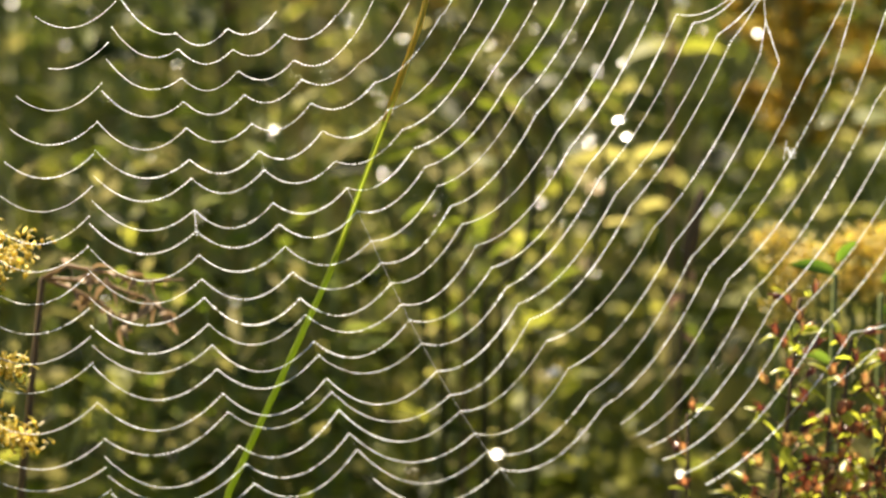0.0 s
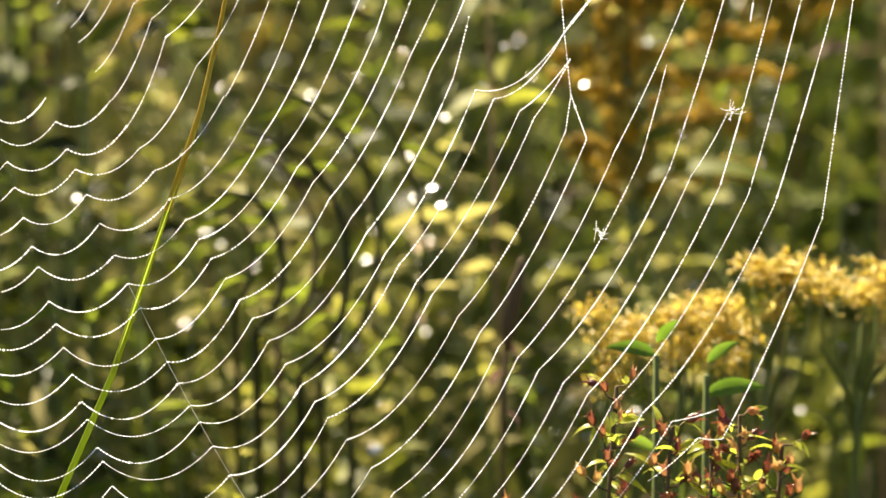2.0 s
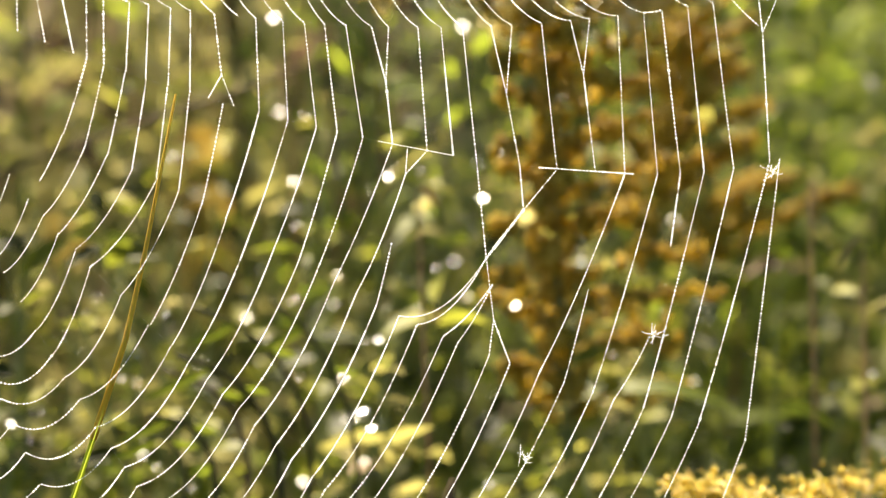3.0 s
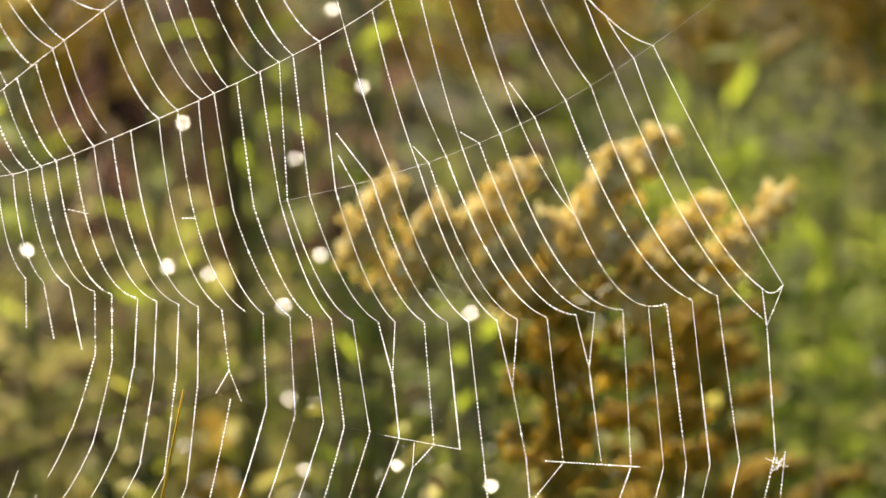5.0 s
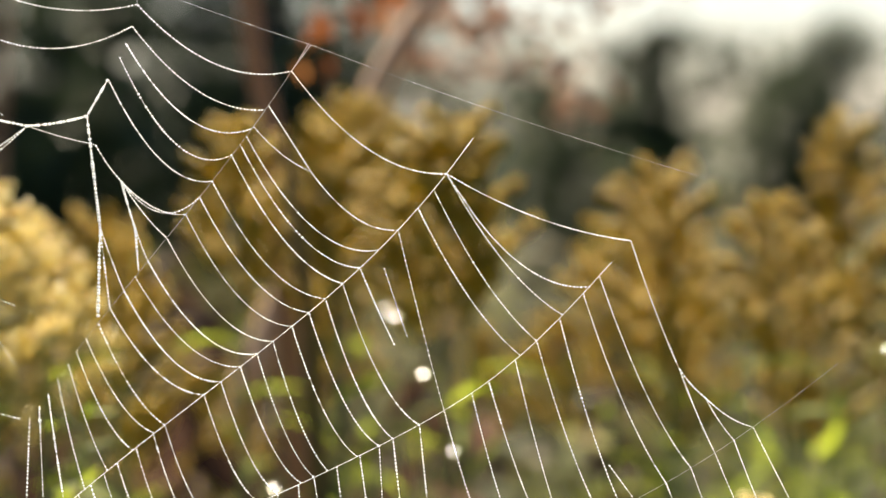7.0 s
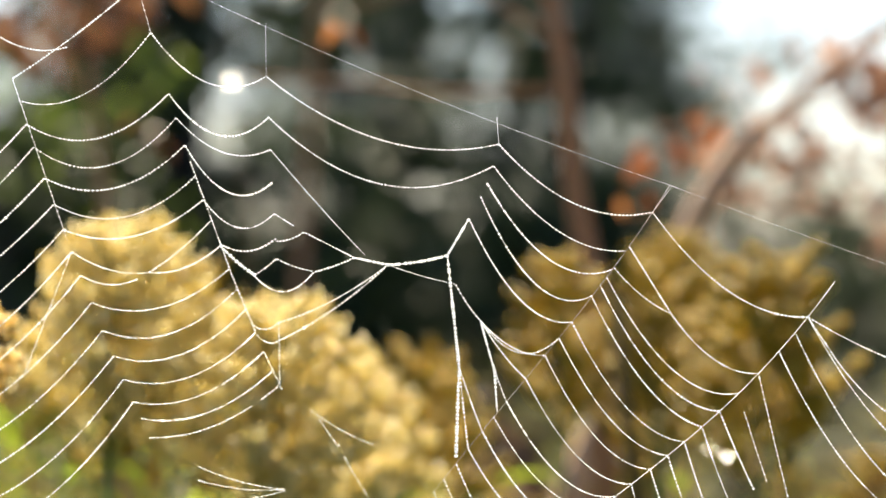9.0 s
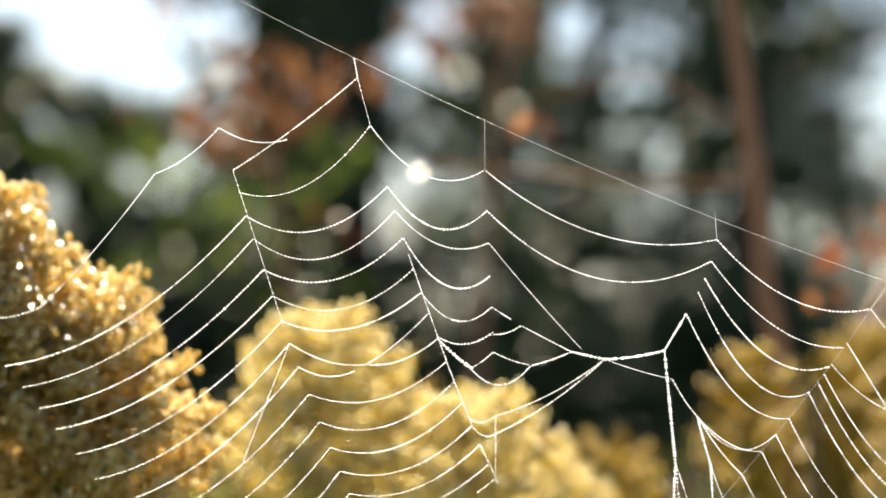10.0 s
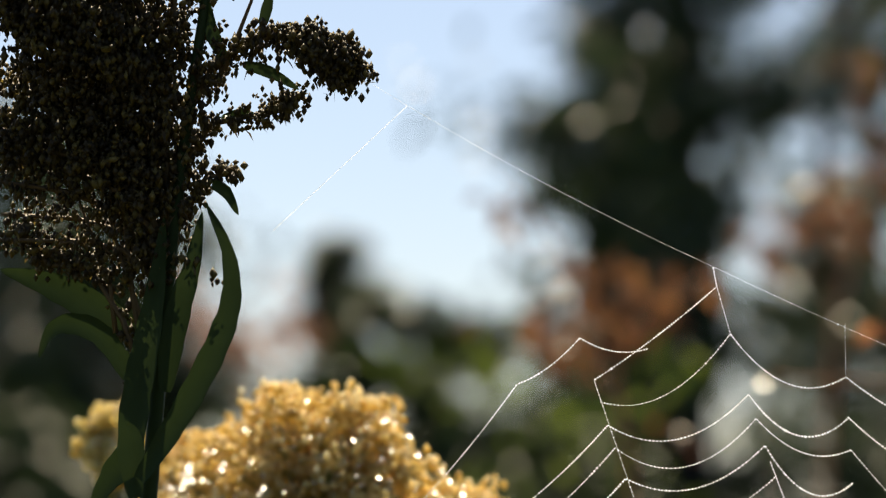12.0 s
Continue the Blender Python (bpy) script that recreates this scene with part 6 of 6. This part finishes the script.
PINE = "dark-trunked pine tree with dense drooping foliage"
for k, (x, y, tall, girth, spread, clumps, loose) in enumerate(((-1.53, 13.0, 5.2, 0.105, 1.0, 560, 1.0), (-0.72, 15.0, 5.6, 0.085, 0.95, 240, 1.1), (0.02, 14.0, 5.4, 0.080, 0.85, 250, 1.1),
                                                                (-0.30, 17.5, 6.0, 0.09, 1.2, 220, 1.0), (-1.10, 18.5, 6.2, 0.09, 1.2, 160, 1.0), (-1.0, 14.0, 4.8, 0.06, 0.8, 100, 1.1), (-1.95, 14.0, 3.3, 0.05, 0.62, 300, 1.1),
                                                                (-4.75, 14.5, 3.1, 0.06, 1.0, 330, 1.3), (-3.95, 13.5, 2.75, 0.05, 0.75, 220, 1.3), (0.40, 18.0, 3.2, 0.05, 0.8, 160, 1.6))):
    tree("pine_tree", pose(x, y, GROUND, 0, 0, 50 * k), tall, girth, M_BARK, M_NEEDLE, PINE, clumps, spread, 0.085, 31 + k, low=0.04, per=22, droop=0.2, limbs=26, loose=loose)
tree("young_conifer", pose(1.42, 13.0, GROUND), 1.4, 0.03, M_BARK, M_NEEDLE, "young dark conifer at the wood's edge", 80, 0.35, 0.07, 44, low=0.05)
tree("young_conifer", pose(-3.16, 14.0, GROUND), 2.40, 0.05, M_BARK, M_NEEDLE, "small narrow conifer standing against the sky", 420, 0.30, 0.07, 45, low=0.03, limbs=24)
for k, (x, y, tall, sp, n) in enumerate(((-3.85, 13.2, 1.7, 0.6, 240), (-4.6, 12.5, 1.7, 0.8, 260), (-2.38, 12.0, 2.0, 0.50, 330), (-3.6, 12.0, 1.5, 0.7, 200), (-2.2, 13.0, 1.45, 0.6, 240), (-3.3, 17.0, 1.6, 0.9, 220),
                                         (-4.2, 14.0, 2.2, 1.0, 220), (-2.6, 19.0, 1.3, 1.0, 220), (-3.9, 20.0, 1.6, 1.2, 240), (1.6, 20.0, 1.2, 1.2, 260), (2.6, 17.0, 1.35, 0.9, 260), (-0.1, 12.5, 1.2, 0.8, 240), (-0.9, 12.5, 1.15, 0.7, 220))):
    tree("shrub", pose(x, y, GROUND, 0, 0, 70 * k), tall, 0.03, M_BARK, M_NEEDLE, "dark leafy shrub at the meadow's edge", n, sp, 0.07, 60 + k, low=0.05, per=22)
